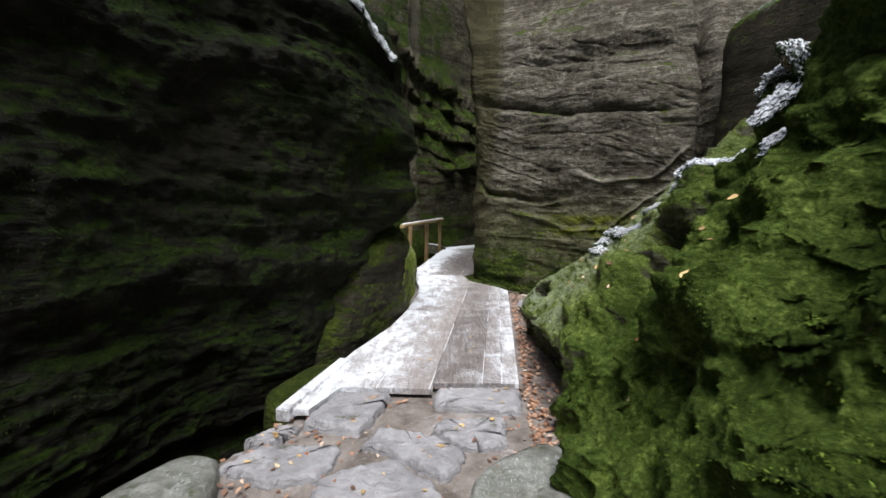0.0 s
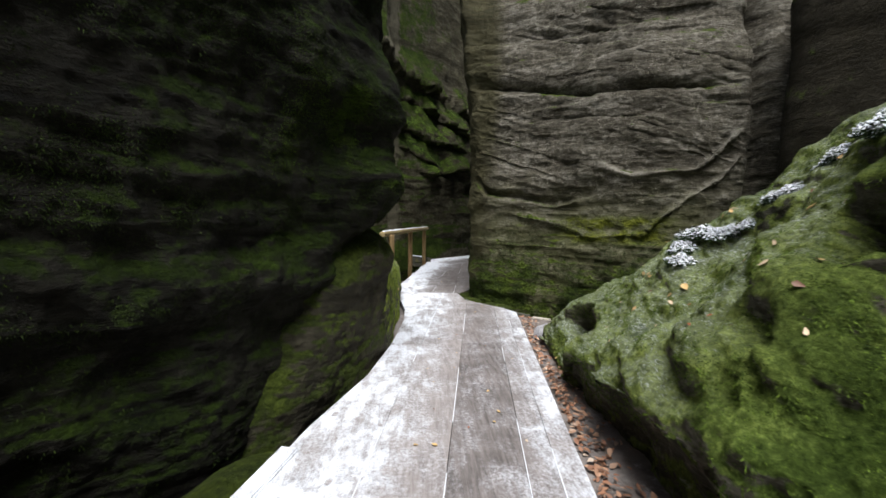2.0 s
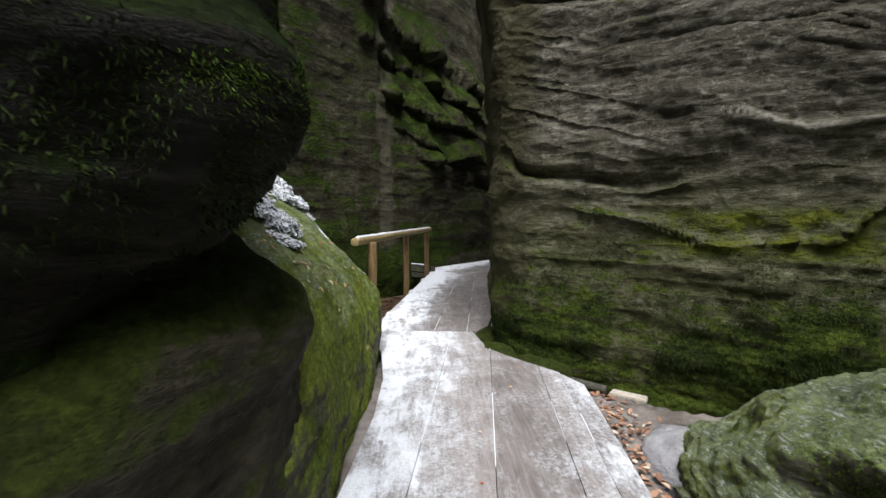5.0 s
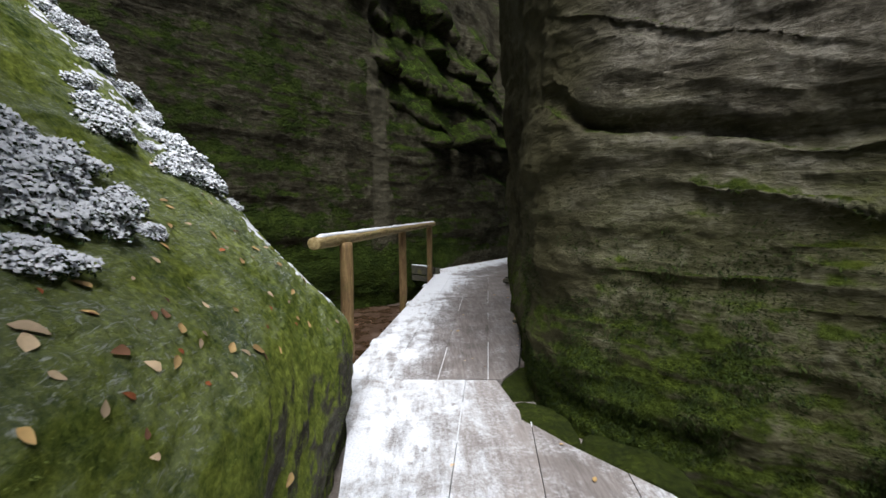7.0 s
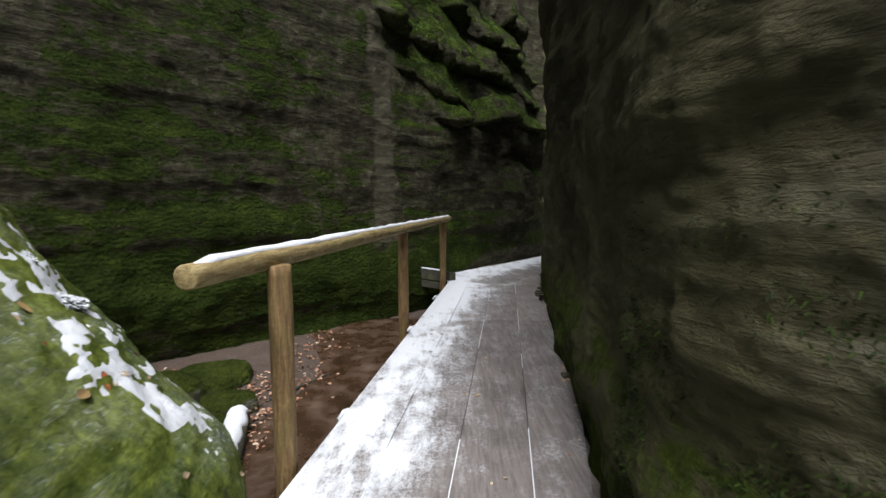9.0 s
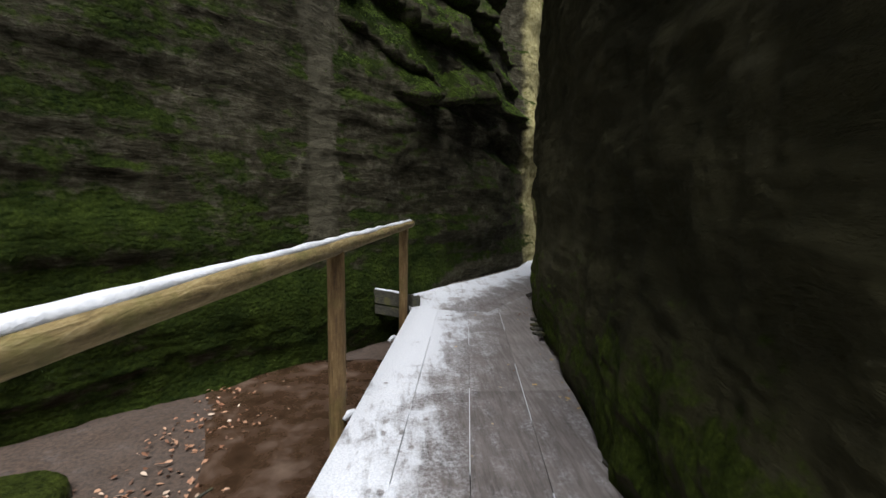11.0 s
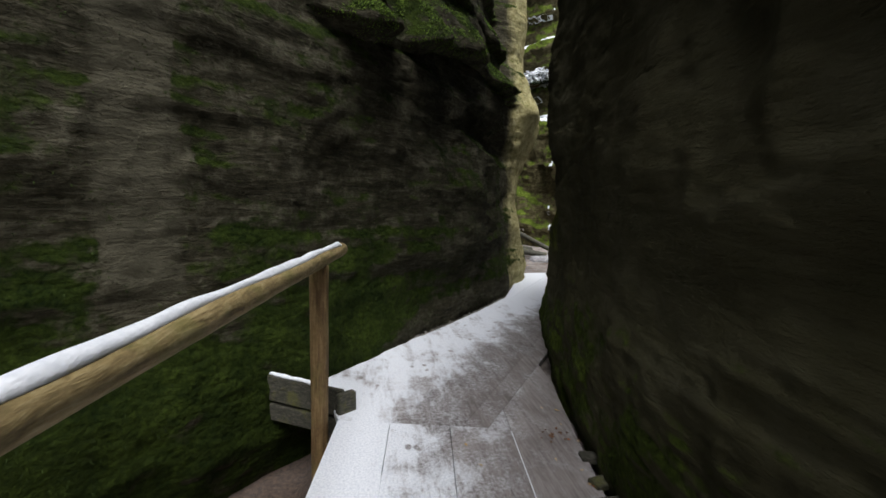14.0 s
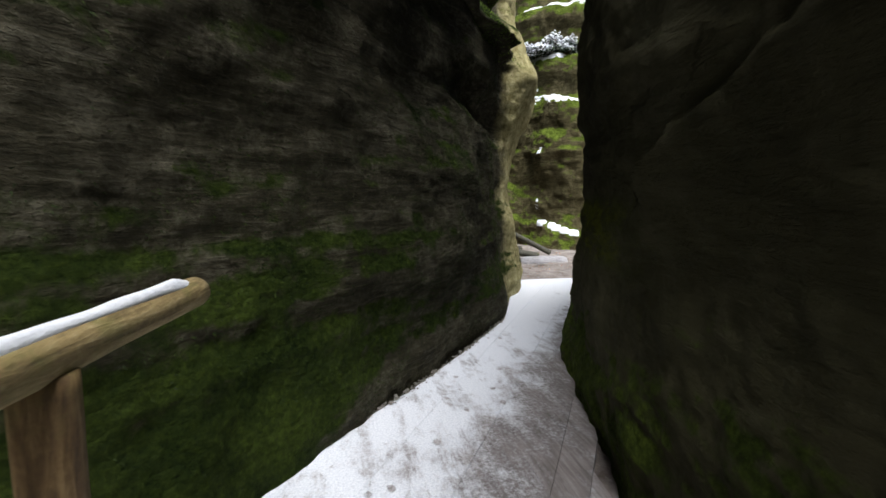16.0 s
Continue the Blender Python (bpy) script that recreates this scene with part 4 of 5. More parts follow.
# ---- the handrail ----
def wood_material(name, dark, mid, light, moss=0.3, direction=(2.0, 0.4, 8.0)):
    m = material(name)
    k = Nodes(m)
    p = k.position()
    g = k.noise(k.position(direction), 6.0, 6, 0.65, 0.7)
    fine = k.noise(p, 60, 4, 0.7)
    col = k.colours(k.math("ADD", k.math("MULTIPLY", g, 0.75), k.math("MULTIPLY", fine, 0.25)), (0.32, dark), (0.5, mid), (0.68, light))
    green = k.ramp(k.noise(p, 5.0, 5, 0.7), 0.5, 0.66, 0.0, moss)
    col = k.mix(green, col, (0.14, 0.14, 0.03))
    k.finish(col, 0.78, k.bump(k.math("ADD", g, k.math("MULTIPLY", fine, 0.3)), 0.7, 0.01))
    return m


M_RAIL = wood_material("weathered_rail_wood", (0.1, 0.07, 0.028), (0.28, 0.205, 0.085), (0.46, 0.37, 0.19), 0.5, (7.0, 1.2, 9.0))
M_POST = wood_material("brown_post_wood", (0.07, 0.04, 0.018), (0.19, 0.115, 0.045), (0.34, 0.23, 0.1), 0.25, (9.0, 9.0, 0.9))


def log_mesh(name, a, b, radius, seed, sides=20, rings=60, wobble=0.1, taper=0.0):
    """A round timber from a to b with an uneven skin and closed, slightly domed ends."""
    a, b = Vector(a), Vector(b)
    axis = (b - a).normalized()
    u = axis.orthogonal().normalized()
    v = axis.cross(u)
    verts, faces = [], []
    for r in range(rings + 1):
        t = r / rings
        c = a.lerp(b, t)
        for s in range(sides):
            w = 2 * math.pi * s / sides
            q = np.array([[math.cos(w) * 1.4, math.sin(w) * 1.4, t * (b - a).length * 2.2]])
            rad = radius * (1 - taper * t) * (1 + wobble * float(fbm(q, 2, seed)[0]))
            verts.append(c + rad * (math.cos(w) * u + math.sin(w) * v))
    for r in range(rings):
        for s in range(sides):
            n = (s + 1) % sides
            faces.append((r * sides + s, r * sides + n, (r + 1) * sides + n, (r + 1) * sides + s))
    for r, c, out in ((0, a, -1), (rings, b, 1)):
        ring = [r * sides + s for s in range(sides)]
        inner = []
        for s in ring:
            verts.append(c + (Vector(verts[s]) - c) * 0.88 + axis * out * radius * 0.07)
            inner.append(len(verts) - 1)
        for s in range(sides):
            n = (s + 1) % sides
            f = (ring[s], inner[s], inner[n], ring[n])
            faces.append(f if out < 0 else f[::-1])
        faces.append(tuple(inner) if out > 0 else tuple(inner[::-1]))
    me = mesh_from(name, verts, faces)
    bm = bmesh.new()
    bm.from_mesh(me)
    bmesh.ops.recalc_face_normals(bm, faces=bm.faces)
    bm.to_mesh(me)
    bm.free()
    return me


def snow_on_log(name, a, b, radius, seed, half=0.9, thick=0.014):
    """A thin uneven cap of snow along the top of a timber."""
    a, b = Vector(a), Vector(b)
    axis = (b - a).normalized()
    side = axis.cross(Vector((0, 0, 1))).normalized()
    up = side.cross(axis)
    n, m = int((b - a).length * 34), 12
    g = np.zeros((n + 1, m + 1, 3))
    for i in range(n + 1):
        t = i / n
        c = a.lerp(b, t)
        e1, e2 = [half * (0.75 + 0.45 * noise.noise((t * 9, seed, q))) for q in (0.3, 7.7)]
        for j in range(m + 1):
            w = -e1 + (e1 + e2) * j / m
            edge = math.sin(math.pi * j / m) ** 0.5 * min(1.0, 8 * t * 6, 8 * (1 - t) * 6)
            r = radius * 1.02 + thick * edge * (1 + 0.6 * noise.noise((t * 30, w * 2, seed))) - 0.012 * (1 - edge)
            g[i, j] = c + r * (math.sin(w) * side + math.cos(w) * up)
    return grid_mesh(name, g, tuple(-0.01 * up))


RAIL_A, RAIL_B = (-0.8, 8.22, 0.952), (-0.01, 13.78, 0.958)
handrail = tagged(new("handrail"), "round weathered log handrail on three posts, capped with snow", "handrail")
part("rail", log_mesh("rail", RAIL_A, RAIL_B, 0.045, 5, wobble=0.07, rings=110), M_RAIL, handrail, "long weathered yellowish log")
part("snow_cap", snow_on_log("snow_cap", RAIL_A, RAIL_B, 0.045, 3.1), M_SNOW, handrail, "thin snow lying along the log")
for px, py, pz in ((-0.685, 8.67, -0.65), (-0.42, 10.93, -0.65), (-0.09, 13.25, -0.6)):
    part("post", log_mesh("post", (px - 0.01, py, pz), (px, py, 0.925), 0.05, int(abs(px) * 90), rings=40, wobble=0.08), M_POST, handrail, "brown round wooden post")

# ---- snow, moss and leaves that lie on the rocks ----
def cells(g):
    """Centres, normals and indices of a grid's cells."""
    n = normals_of(g)
    return 0.25 * (g[:-1, :-1] + g[1:, :-1] + g[1:, 1:] + g[:-1, 1:]), n[:-1, :-1]


def snow_sheet(name, g, cover, thick, label):
    """Thin snow over the cells of a rock where cover (an array over its points) is above nought."""
    n = normals_of(g)
    n = n * np.where(n[..., 2:] < 0, -1, 1)
    lift = np.clip(cover / 0.25, 0, 1)
    lift = thick * lift * (2 - lift) - 0.003
    top = g + n * lift[..., None]
    nu, nv = g.shape[:2]
    idx = np.arange(nu * nv).reshape(nu, nv)
    quads = np.stack([idx[:-1, :-1], idx[1:, :-1], idx[1:, 1:], idx[:-1, 1:]], -1).reshape(-1, 4)
    on = (cover.ravel()[quads] > 0).any(axis=1)
    quads = quads[on]
    used, where = np.unique(quads, return_inverse=True)
    me = mesh_fast(name, top.reshape(-1, 3)[used], where.reshape(-1, 4))
    return tagged(part(name, me, M_SNOW), label, "snow", kind="stuff")


def blade_material(name, dark, light):
    m = material(name)
    k = Nodes(m)
    g = k.n.new("ShaderNodeNewGeometry")
    tone = k.math("ADD", k.math("MULTIPLY", g.outputs["Random Per Island"], 0.6), k.math("MULTIPLY", k.noise(k.position(), 4.0, 4, 0.7), 0.4))
    k.finish(k.colours(tone, (0.15, dark), (0.55, tuple(0.5 * (a + b) for a, b in zip(dark, light))), (0.85, light)), 0.8, Specular_IOR_Level=0.2)
    return m


M_MOSS = blade_material("bright_moss", (0.01, 0.022, 0.003), (0.17, 0.26, 0.03))
M_MOSS_PALE = blade_material("pale_moss", (0.03, 0.055, 0.01), (0.34, 0.42, 0.1))
M_MOSS_MID = blade_material("deep_green_moss", (0.01, 0.018, 0.002), (0.09, 0.15, 0.012))
# the same moss in darker colours that hold the cliffs' shade
M_MOSS_DARK = blade_material("shaded_moss", (0.006, 0.011, 0.002), (0.036, 0.06, 0.006))


def moss(name, g, keep, count, length, mat, seed, label):
    """Short blades of moss, clumped, on the part of a rock that keep(points, normals) weighs."""
    rng = np.random.default_rng(seed)
    c, n = cells(g)
    a = np.linalg.norm(np.cross(g[1:, :-1] - g[:-1, :-1], g[:-1, 1:] - g[:-1, :-1]), axis=-1)
    n = n * np.sign((n * keep[1]).sum(-1, keepdims=True))
    w = a * keep[0](c, n) * np.clip(0.45 + 0.9 * vnoise(c * 5.0, seed) + 0.6 * vnoise(c * 15.0, seed + 1), 0, 1)
    w = w.ravel() / w.sum()
    pick = rng.choice(len(w), count, p=w)
    iu, iv = np.unravel_index(pick, c.shape[:2])
    s, t = rng.random((count, 1)), rng.random((count, 1))
    p = g[iu, iv] * (1 - s) * (1 - t) + g[iu + 1, iv] * s * (1 - t) + g[iu + 1, iv + 1] * s * t + g[iu, iv + 1] * (1 - s) * t
    nn = n[iu, iv]
    r = rng.normal(size=(count, 3))
    r = r - nn * (r * nn).sum(-1, keepdims=True)
    r /= np.linalg.norm(r, axis=-1, keepdims=True)
    side = np.cross(nn, r)
    size = length * rng.uniform(0.5, 1.3, (count, 1))
    base = p - nn * 0.004
    tip = base + size * (0.75 * nn + 0.75 * r + np.array([0, 0, -0.25]))
    verts = np.stack([base - side * size * 0.16, base + side * size * 0.16, tip], 1).reshape(-1, 3)
    me = mesh_fast(name, verts, None, np.arange(3 * count).reshape(-1, 3), smooth=False)
    return tagged(part(name, me, mat), label, "moss", kind="stuff")


def box3(c, x0, x1, y0, y1, z0, z1):
    s = lambda v, a, b: np.clip((v - a) / 0.15, 0, 1) * np.clip((b - v) / 0.15, 0, 1)
    return s(c[..., 0], x0, x1) * s(c[..., 1], y0, y1) * s(c[..., 2], z0, z1)


moss("moss", G_MOSSY, (lambda c, n: box3(c, 0.6, 2.6, 0.7, 5.3, -0.1, 3.0), np.array([-0.7, 0, 0.7])), 170000, 0.015, M_MOSS, 5, "shaggy bright green moss on the near rock")
moss("moss", G_SLAB, (lambda c, n: box3(c, -2.6, -0.3, 4.8, 8.4, -0.2, 2.6), np.array([0.7, 0, 0.7])), 50000, 0.011, M_MOSS_PALE, 6, "short bright green moss on the sloping boulder")
moss("moss", G_LEFT, (lambda c, n: box3(c, -2.6, -0.2, 1.6, 5.4, -0.3, 3.2) * (0.25 + np.clip(vnoise(c * np.array([1.2, 1.2, 4.0]), 77) * 2, 0, 1)), np.array([0.8, -0.6, 0])), 80000, 0.017, M_MOSS_DARK, 7, "clinging moss on the overhanging cliff, coloured dark for its shade")
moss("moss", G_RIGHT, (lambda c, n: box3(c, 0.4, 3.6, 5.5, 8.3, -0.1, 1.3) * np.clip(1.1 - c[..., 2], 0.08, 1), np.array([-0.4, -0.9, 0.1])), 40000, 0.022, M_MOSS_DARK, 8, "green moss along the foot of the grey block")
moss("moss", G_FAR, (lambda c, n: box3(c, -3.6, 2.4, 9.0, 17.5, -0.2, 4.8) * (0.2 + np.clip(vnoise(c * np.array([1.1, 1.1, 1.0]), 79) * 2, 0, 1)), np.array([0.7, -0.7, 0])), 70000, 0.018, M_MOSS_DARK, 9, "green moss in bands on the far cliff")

# ledge moss in brighter colours on upward faces, standing in for skylight
moss("moss", G_FAR, (lambda c, n: box3(c, -1.2, 2.6, 12.5, 18.0, 2.5, 5.6) * np.clip((n[..., 2] - 0.25) / 0.3, 0, 1), np.array([0.5, -0.5, 0.7])), 60000, 0.03, M_MOSS, 10, "moss on the cliff's sloping ledges, its colour brightened as by skylight")
moss("moss", G_LEFT, (lambda c, n: box3(c, -1.3, 0.1, 3.9, 5.4, 1.4, 3.3) * np.clip(vnoise(c * 3.0, 80) * 3, 0, 1) * np.clip((c[..., 1] - 3.9) / 0.8, 0.1, 1), np.array([0.8, -0.6, 0])), 90000, 0.013, M_MOSS_MID, 11, "bright moss on the corner of the dark cliff")
gx, gy, gz = G_SLAB[..., 0], G_SLAB[..., 1], G_SLAB[..., 2]
rim = np.clip(1 - np.abs(gy - 7.95) / 0.3, 0, 1) * np.clip((-0.55 - gx) / 0.1, 0, 1) * np.clip((gx + 2.6) / 0.5, 0, 1)
patch = 0.66 * rim + 0.5 * fbm(G_SLAB * 17.0, 4, 91, 0.7) - 0.5 - (rim < 0.08)
snow_sheet("snow", G_SLAB, patch, 0.005, "thin patchy snow along the boulder's far edge")
gz = G_END[..., 2]
flat = np.clip(normals_of(G_END)[..., 2] * np.sign(normals_of(G_END)[..., 2].mean() + 1e-9), -1, 1)
snow_sheet("snow", G_END, np.clip(np.abs(flat) - 0.79, -1, 1) * 1.5 + 0.5 * fbm(G_END * 2.5, 3, 92) * (np.abs(flat) > 0.55), 0.04, "snow on the ledges of the end cliff")


def on_rock(g, x, y, reach=0.0012):
    """The highest point of a rock near a place in plan, and its upward normal."""
    d = (g[..., 0] - x) ** 2 + (g[..., 1] - y) ** 2
    near = np.where(d < d.min() + reach, g[..., 2], -99)
    k = np.unravel_index(np.argmax(near), near.shape)
    n = normals_of(g)[k]
    return g[k], n if n[2] > 0 else -n


def settle(p, n, turn, size=1.0, sink=0.0):
    """A pose on a slope: z along the normal."""
    q = Vector(n).to_track_quat("Z", "Y").to_matrix().to_4x4()
    return Matrix.Translation(Vector(p) - sink * Vector(n)) @ q @ pose(0, 0, 0, 0, 0, turn) @ Matrix.Diagonal((size, size, size, 1))


# Low evergreen shrubs, dusted with snow.
M_SHRUB = blade_material("shrub_leaf", (0.008, 0.018, 0.006), (0.06, 0.1, 0.035))


def shrub(seed, count=1500, wide=0.16, high=0.1, dusting=0.85):
    rng = np.random.default_rng(seed)
    u = rng.normal(size=(count, 3))
    u[:, 2] = np.abs(u[:, 2])
    u /= np.linalg.norm(u, axis=1, keepdims=True)
    rad = rng.uniform(0.55, 1.05, (count, 1)) * (1 + 0.35 * vnoise(u * 2.5, seed)[:, None])
    c = u * rad * np.array([wide, wide * 0.8, high])
    r = rng.normal(size=(count, 3))
    r /= np.linalg.norm(r, axis=1, keepdims=True)
    s = np.cross(r, rng.normal(size=(count, 3)))
    s /= np.linalg.norm(s, axis=1, keepdims=True)
    size = rng.uniform(0.007, 0.014, (count, 1))
    v = np.stack([c - r * size, c + s * size * 0.5, c + r * size, c - s * size * 0.5], 1).reshape(-1, 3)
    root = tagged(new("shrub"), "low dark shrub dusted with fresh snow", "shrub", "snowy shrubs on the rocks")
    part("foliage", mesh_fast("foliage", v, np.arange(4 * count).reshape(-1, 4), smooth=False), M_SHRUB, root)["kind"] = "stuff"
    m = int(count * dusting)
    k = rng.choice(count, m, replace=False, p=(u[:, 2] + 0.05) / (u[:, 2] + 0.05).sum())
    b = c[k] + np.array([0, 0, 0.006])
    w = rng.uniform(0.004, 0.015, (m, 1, 1))
    ring = np.array([[1, 0, 0], [0.5, 0.87, 0], [-0.5, 0.87, 0], [-1, 0, 0], [-0.5, -0.87, 0], [0.5, -0.87, 0], [0, 0, 0.8]])
    sv = (b[:, None] + ring[None] * w * rng.uniform(0.6, 1.2, (m, 7, 1)) + rng.normal(size=(m, 7, 3)) * 0.003).reshape(-1, 3)
    tri = np.array([[i, (i + 1) % 6, 6] for i in range(6)])
    part("snow_dusting", mesh_fast("snow_dusting", sv, None, (np.arange(m)[:, None, None] * 7 + tri[None]).reshape(-1, 3)), M_SNOW, root, "white snow on the leaves")["kind"] = "stuff"
    twigs = bmesh.new()
    for i in range(14):
        a = Vector(c[i * 7]) * 0.9
        q = bmesh.ops.create_cone(twigs, segments=5, radius1=0.004, radius2=0.0015, depth=a.length, cap_ends=True)
        bmesh.ops.transform(twigs, matrix=Matrix.Translation(a / 2) @ a.to_track_quat("Z", "Y").to_matrix().to_4x4(), verts=q["verts"])
    part("twigs", twigs, M_POST, root)
    return root


SHRUBS = [shrub(201), shrub(202, 1300, 0.13, 0.12), shrub(203, 1700, 0.19, 0.08)]
BARER = shrub(204, 1500, 0.15, 0.1, 0.3)
tagged(BARER, "low dark heather lightly dusted with snow")
barer_used = False
rng = random.Random(4)
spots = []
for x, y in ((-1.84, 8.08), (-1.7, 8.05), (-1.55, 7.95), (-2.0, 8.05), (-2.15, 8.0), (-2.3, 8.05), (-2.45, 8.0), (-2.6, 8.05), (-2.75, 8.0), (-1.92, 7.95), (-2.08, 8.1), (-2.22, 8.12), (-2.38, 8.1), (-1.76, 8.12), (-1.62, 8.08), (-1.48, 8.05), (-1.42, 7.9), (-1.6, 7.5), (-1.48, 7.4), (-1.7, 7.55), (-1.28, 6.92), (-1.14, 6.64), (-1.2, 6.8), (-1.1, 6.48), (-1.22, 6.6), (-1.06, 6.88), (-1.06, 6.3), (-1.0, 6.5), (-0.98, 6.72), (-0.88, 6.34), (-1.1, 6.7), (-1.3, 6.75), (-1.15, 6.2), (-1.32, 7.7), (-1.22, 7.75)):
    spots.append((G_SLAB, x, y, rng.uniform(0.6, 1.0)))
for x, y in ((1.5, 1.95), (1.62, 2.1), (1.75, 2.28), (1.56, 2.05), (1.85, 2.4), (1.68, 2.2), (1.95, 2.55), (1.85, 2.6), (2.05, 2.5), (1.75, 2.72), (1.65, 2.85), (1.72, 3.05), (2.15, 2.42), (2.3, 2.4), (2.1, 2.6), (1.95, 2.7), (1.72, 4.28), (1.6, 4.1), (1.52, 3.98), (1.7, 4.12), (1.62, 4.24), (1.8, 3.6), (1.9, 3.4)):
    spots.append((G_MOSSY, x, y, rng.uniform(0.45, 0.8)))
for x, y in ((-0.78, 4.72), (-0.86, 4.55), (-0.95, 4.4), (-1.05, 4.25), (-0.72, 4.85), (-1.15, 4.1), (-0.9, 4.65), (-1.0, 4.5)):
    spots.append((G_LEFT, x, y, rng.uniform(0.5, 0.75)))
for i in range(34):
    spots.append((G_SLAB, rng.uniform(-2.5, -0.95), rng.uniform(6.1, 8.1), rng.uniform(0.2, 0.42)))
for i in range(46):
    u = i / 45
    spots.append((G_MOSSY, float(np.interp(u, [0, 0.4, 1], [1.55, 1.95, 2.95])) + rng.uniform(-0.04, 0.04), float(np.interp(u, [0, 0.4, 1], [4.2, 3.3, 2.85])) + rng.uniform(-0.06, 0.06), rng.uniform(0.3, 0.55)))
for i, (g, x, y, size) in enumerate(spots):
    p, n = on_rock(g, x, y, 0.015 if g is G_LEFT else 0.0012)
    m = settle(p, (0.6 * n[0], 0.6 * n[1], n[2] + 0.3), rng.uniform(0, 360), size, 0.02)
    if i < 3:
        SHRUBS[i].matrix_basis = m
    elif g is G_MOSSY and y > 3.0:
        o = copy_thing(BARER, pose(0, 0, 0)) if barer_used else BARER
        barer_used = True
        o.matrix_basis = m
    else:
        o = copy_thing(SHRUBS[i % 3], pose(0, 0, 0))
        o.matrix_basis = m


for i in range(16):
    # heather along the lip of the overhang
    u = i / 15
    at = np.array([-0.9 + 0.37 * u, 3.8 + 0.6 * u, 3.18 - 0.36 * u])
    d = ((G_LEFT - at) ** 2).sum(-1)
    at = G_LEFT[np.unravel_index(np.argmin(d), d.shape)]
    o = copy_thing(SHRUBS[i % 3], pose(0, 0, 0))
    o.matrix_basis = settle(at, (0.75, -0.35, 0.5), rng.uniform(0, 360), rng.uniform(0.25, 0.45), 0.01)


# Fallen birch and beech leaves.
def leaf_material(name, colour):
    m = material(name)
    k = Nodes(m)
    info = k.n.new("ShaderNodeObjectInfo")
    tone = k.math("ADD", k.math("MULTIPLY", info.outputs["Random"], 0.6), k.math("MULTIPLY", k.noise(k.position(), 70, 3), 0.4))
    k.finish(k.colours(tone, (0.2, tuple(0.45 * v for v in colour)), (0.8, colour)), 0.6)
    return m


LEAF_MATS = [leaf_material("ochre_leaf", (0.72, 0.48, 0.2)), leaf_material("rust_leaf", (0.45, 0.14, 0.05)), leaf_material("pale_leaf", (0.75, 0.57, 0.36)), leaf_material("brown_leaf", (0.22, 0.11, 0.06))]


def leaf_mesh(k, size):
    """A pointed oval leaf, curled along its midrib, with a stalk."""
    r = random.Random(k)
    curl, bend = r.uniform(0.15, 0.5), r.uniform(-0.3, 0.3)
    outline = [(0, 0), (0.16, 0.2), (0.32, 0.27), (0.55, 0.25), (0.8, 0.13), (1.0, 0)]
    verts, faces = [], []
    for a, w in outline:
        z = bend * (a - 0.5) ** 2
        for s in (-1, 0, 1):
            verts.append(((a - 0.5) * size, s * w * size * r.uniform(0.85, 1.15), (z + curl * abs(s) * w) * size + 0.002))
    for i in range(len(outline) - 1):
        for j in (0, 1):
            faces.append((3 * i + j, 3 * i + 3 + j, 3 * i + 4 + j, 3 * i + 1 + j))
    return verts, faces


LEAVES = []
for k in range(8):
    me = mesh_from("fallen_leaf", *leaf_mesh(k, (0.05, 0.042, 0.06, 0.036)[k % 4]))
    me.materials.append(LEAF_MATS[(0, 2, 0, 2, 2, 3, 0, 1)[k]])
    LEAVES.append(me)
rng = random.Random(12)
LEAF_LABELS = {"ochre_leaf": "small ochre autumn leaf lying flat", "rust_leaf": "rust-red autumn leaf lying on the way", "pale_leaf": "pale tan dry leaf, slightly curled", "brown_leaf": "dark brown rotten leaf"}


def drop_leaf(p, n, size=1.0, k=None):
    me = LEAVES[rng.randrange(8) if k is None else k]
    ob = new("fallen_leaf", me)
    ob.matrix_basis = settle(p, (n[0] + rng.uniform(-0.2, 0.2), n[1] + rng.uniform(-0.2, 0.2), n[2]), rng.uniform(0, 360), size * rng.uniform(0.75, 1.25))
    tagged(ob, LEAF_LABELS[me.materials[0].name], "leaf", "fallen leaves")


for x, y in ((-0.56, 6.21), (-0.6, 6.24), (-0.55, 6.12), (-0.42, 6.64), (-0.68, 6.5), (-0.64, 6.35), (-0.55, 6.77), (-0.8, 7.22), (-0.85, 7.17), (-0.84, 6.74)):
    drop_leaf(*on_rock(G_SLAB, x, y))
for x, y in ((-0.66, 6.09), (-0.68, 6.13), (-0.7, 6.06)):
    drop_leaf(*on_rock(G_SLAB, x, y), 1.35, 4)
for i in range(120):
    y = rng.uniform(5.3, 8.1)
    drop_leaf(*on_rock(G_SLAB, -0.5 - 0.9 * rng.random() ** 1.3, y), 0.7)
for x, y in ((1.56, 4.61), (1.71, 4.92), (1.4, 3.84), (1.23, 3.68), (1.35, 3.91), (1.12, 2.95), (1.1, 2.7), (1.4, 2.68), (0.89, 1.96), (1.39, 2.81), (1.23, 2.77)):
    drop_leaf(*on_rock(G_MOSSY, x, y))
for i in range(55):
    y = rng.uniform(1.6, 5.0)
    drop_leaf(*on_rock(G_MOSSY, 0.95 + 0.9 * rng.random(), y), 0.75)
for i in range(46):
    y = rng.uniform(3.2, 13.4)
    x = rng.uniform(-0.3, 0.5) + 0.12 * (y - 3.2) * (1 if y < 6.5 else 0.85) * 0.7
    drop_leaf((x, y, 0.006), (0, 0, 1), 0.55)


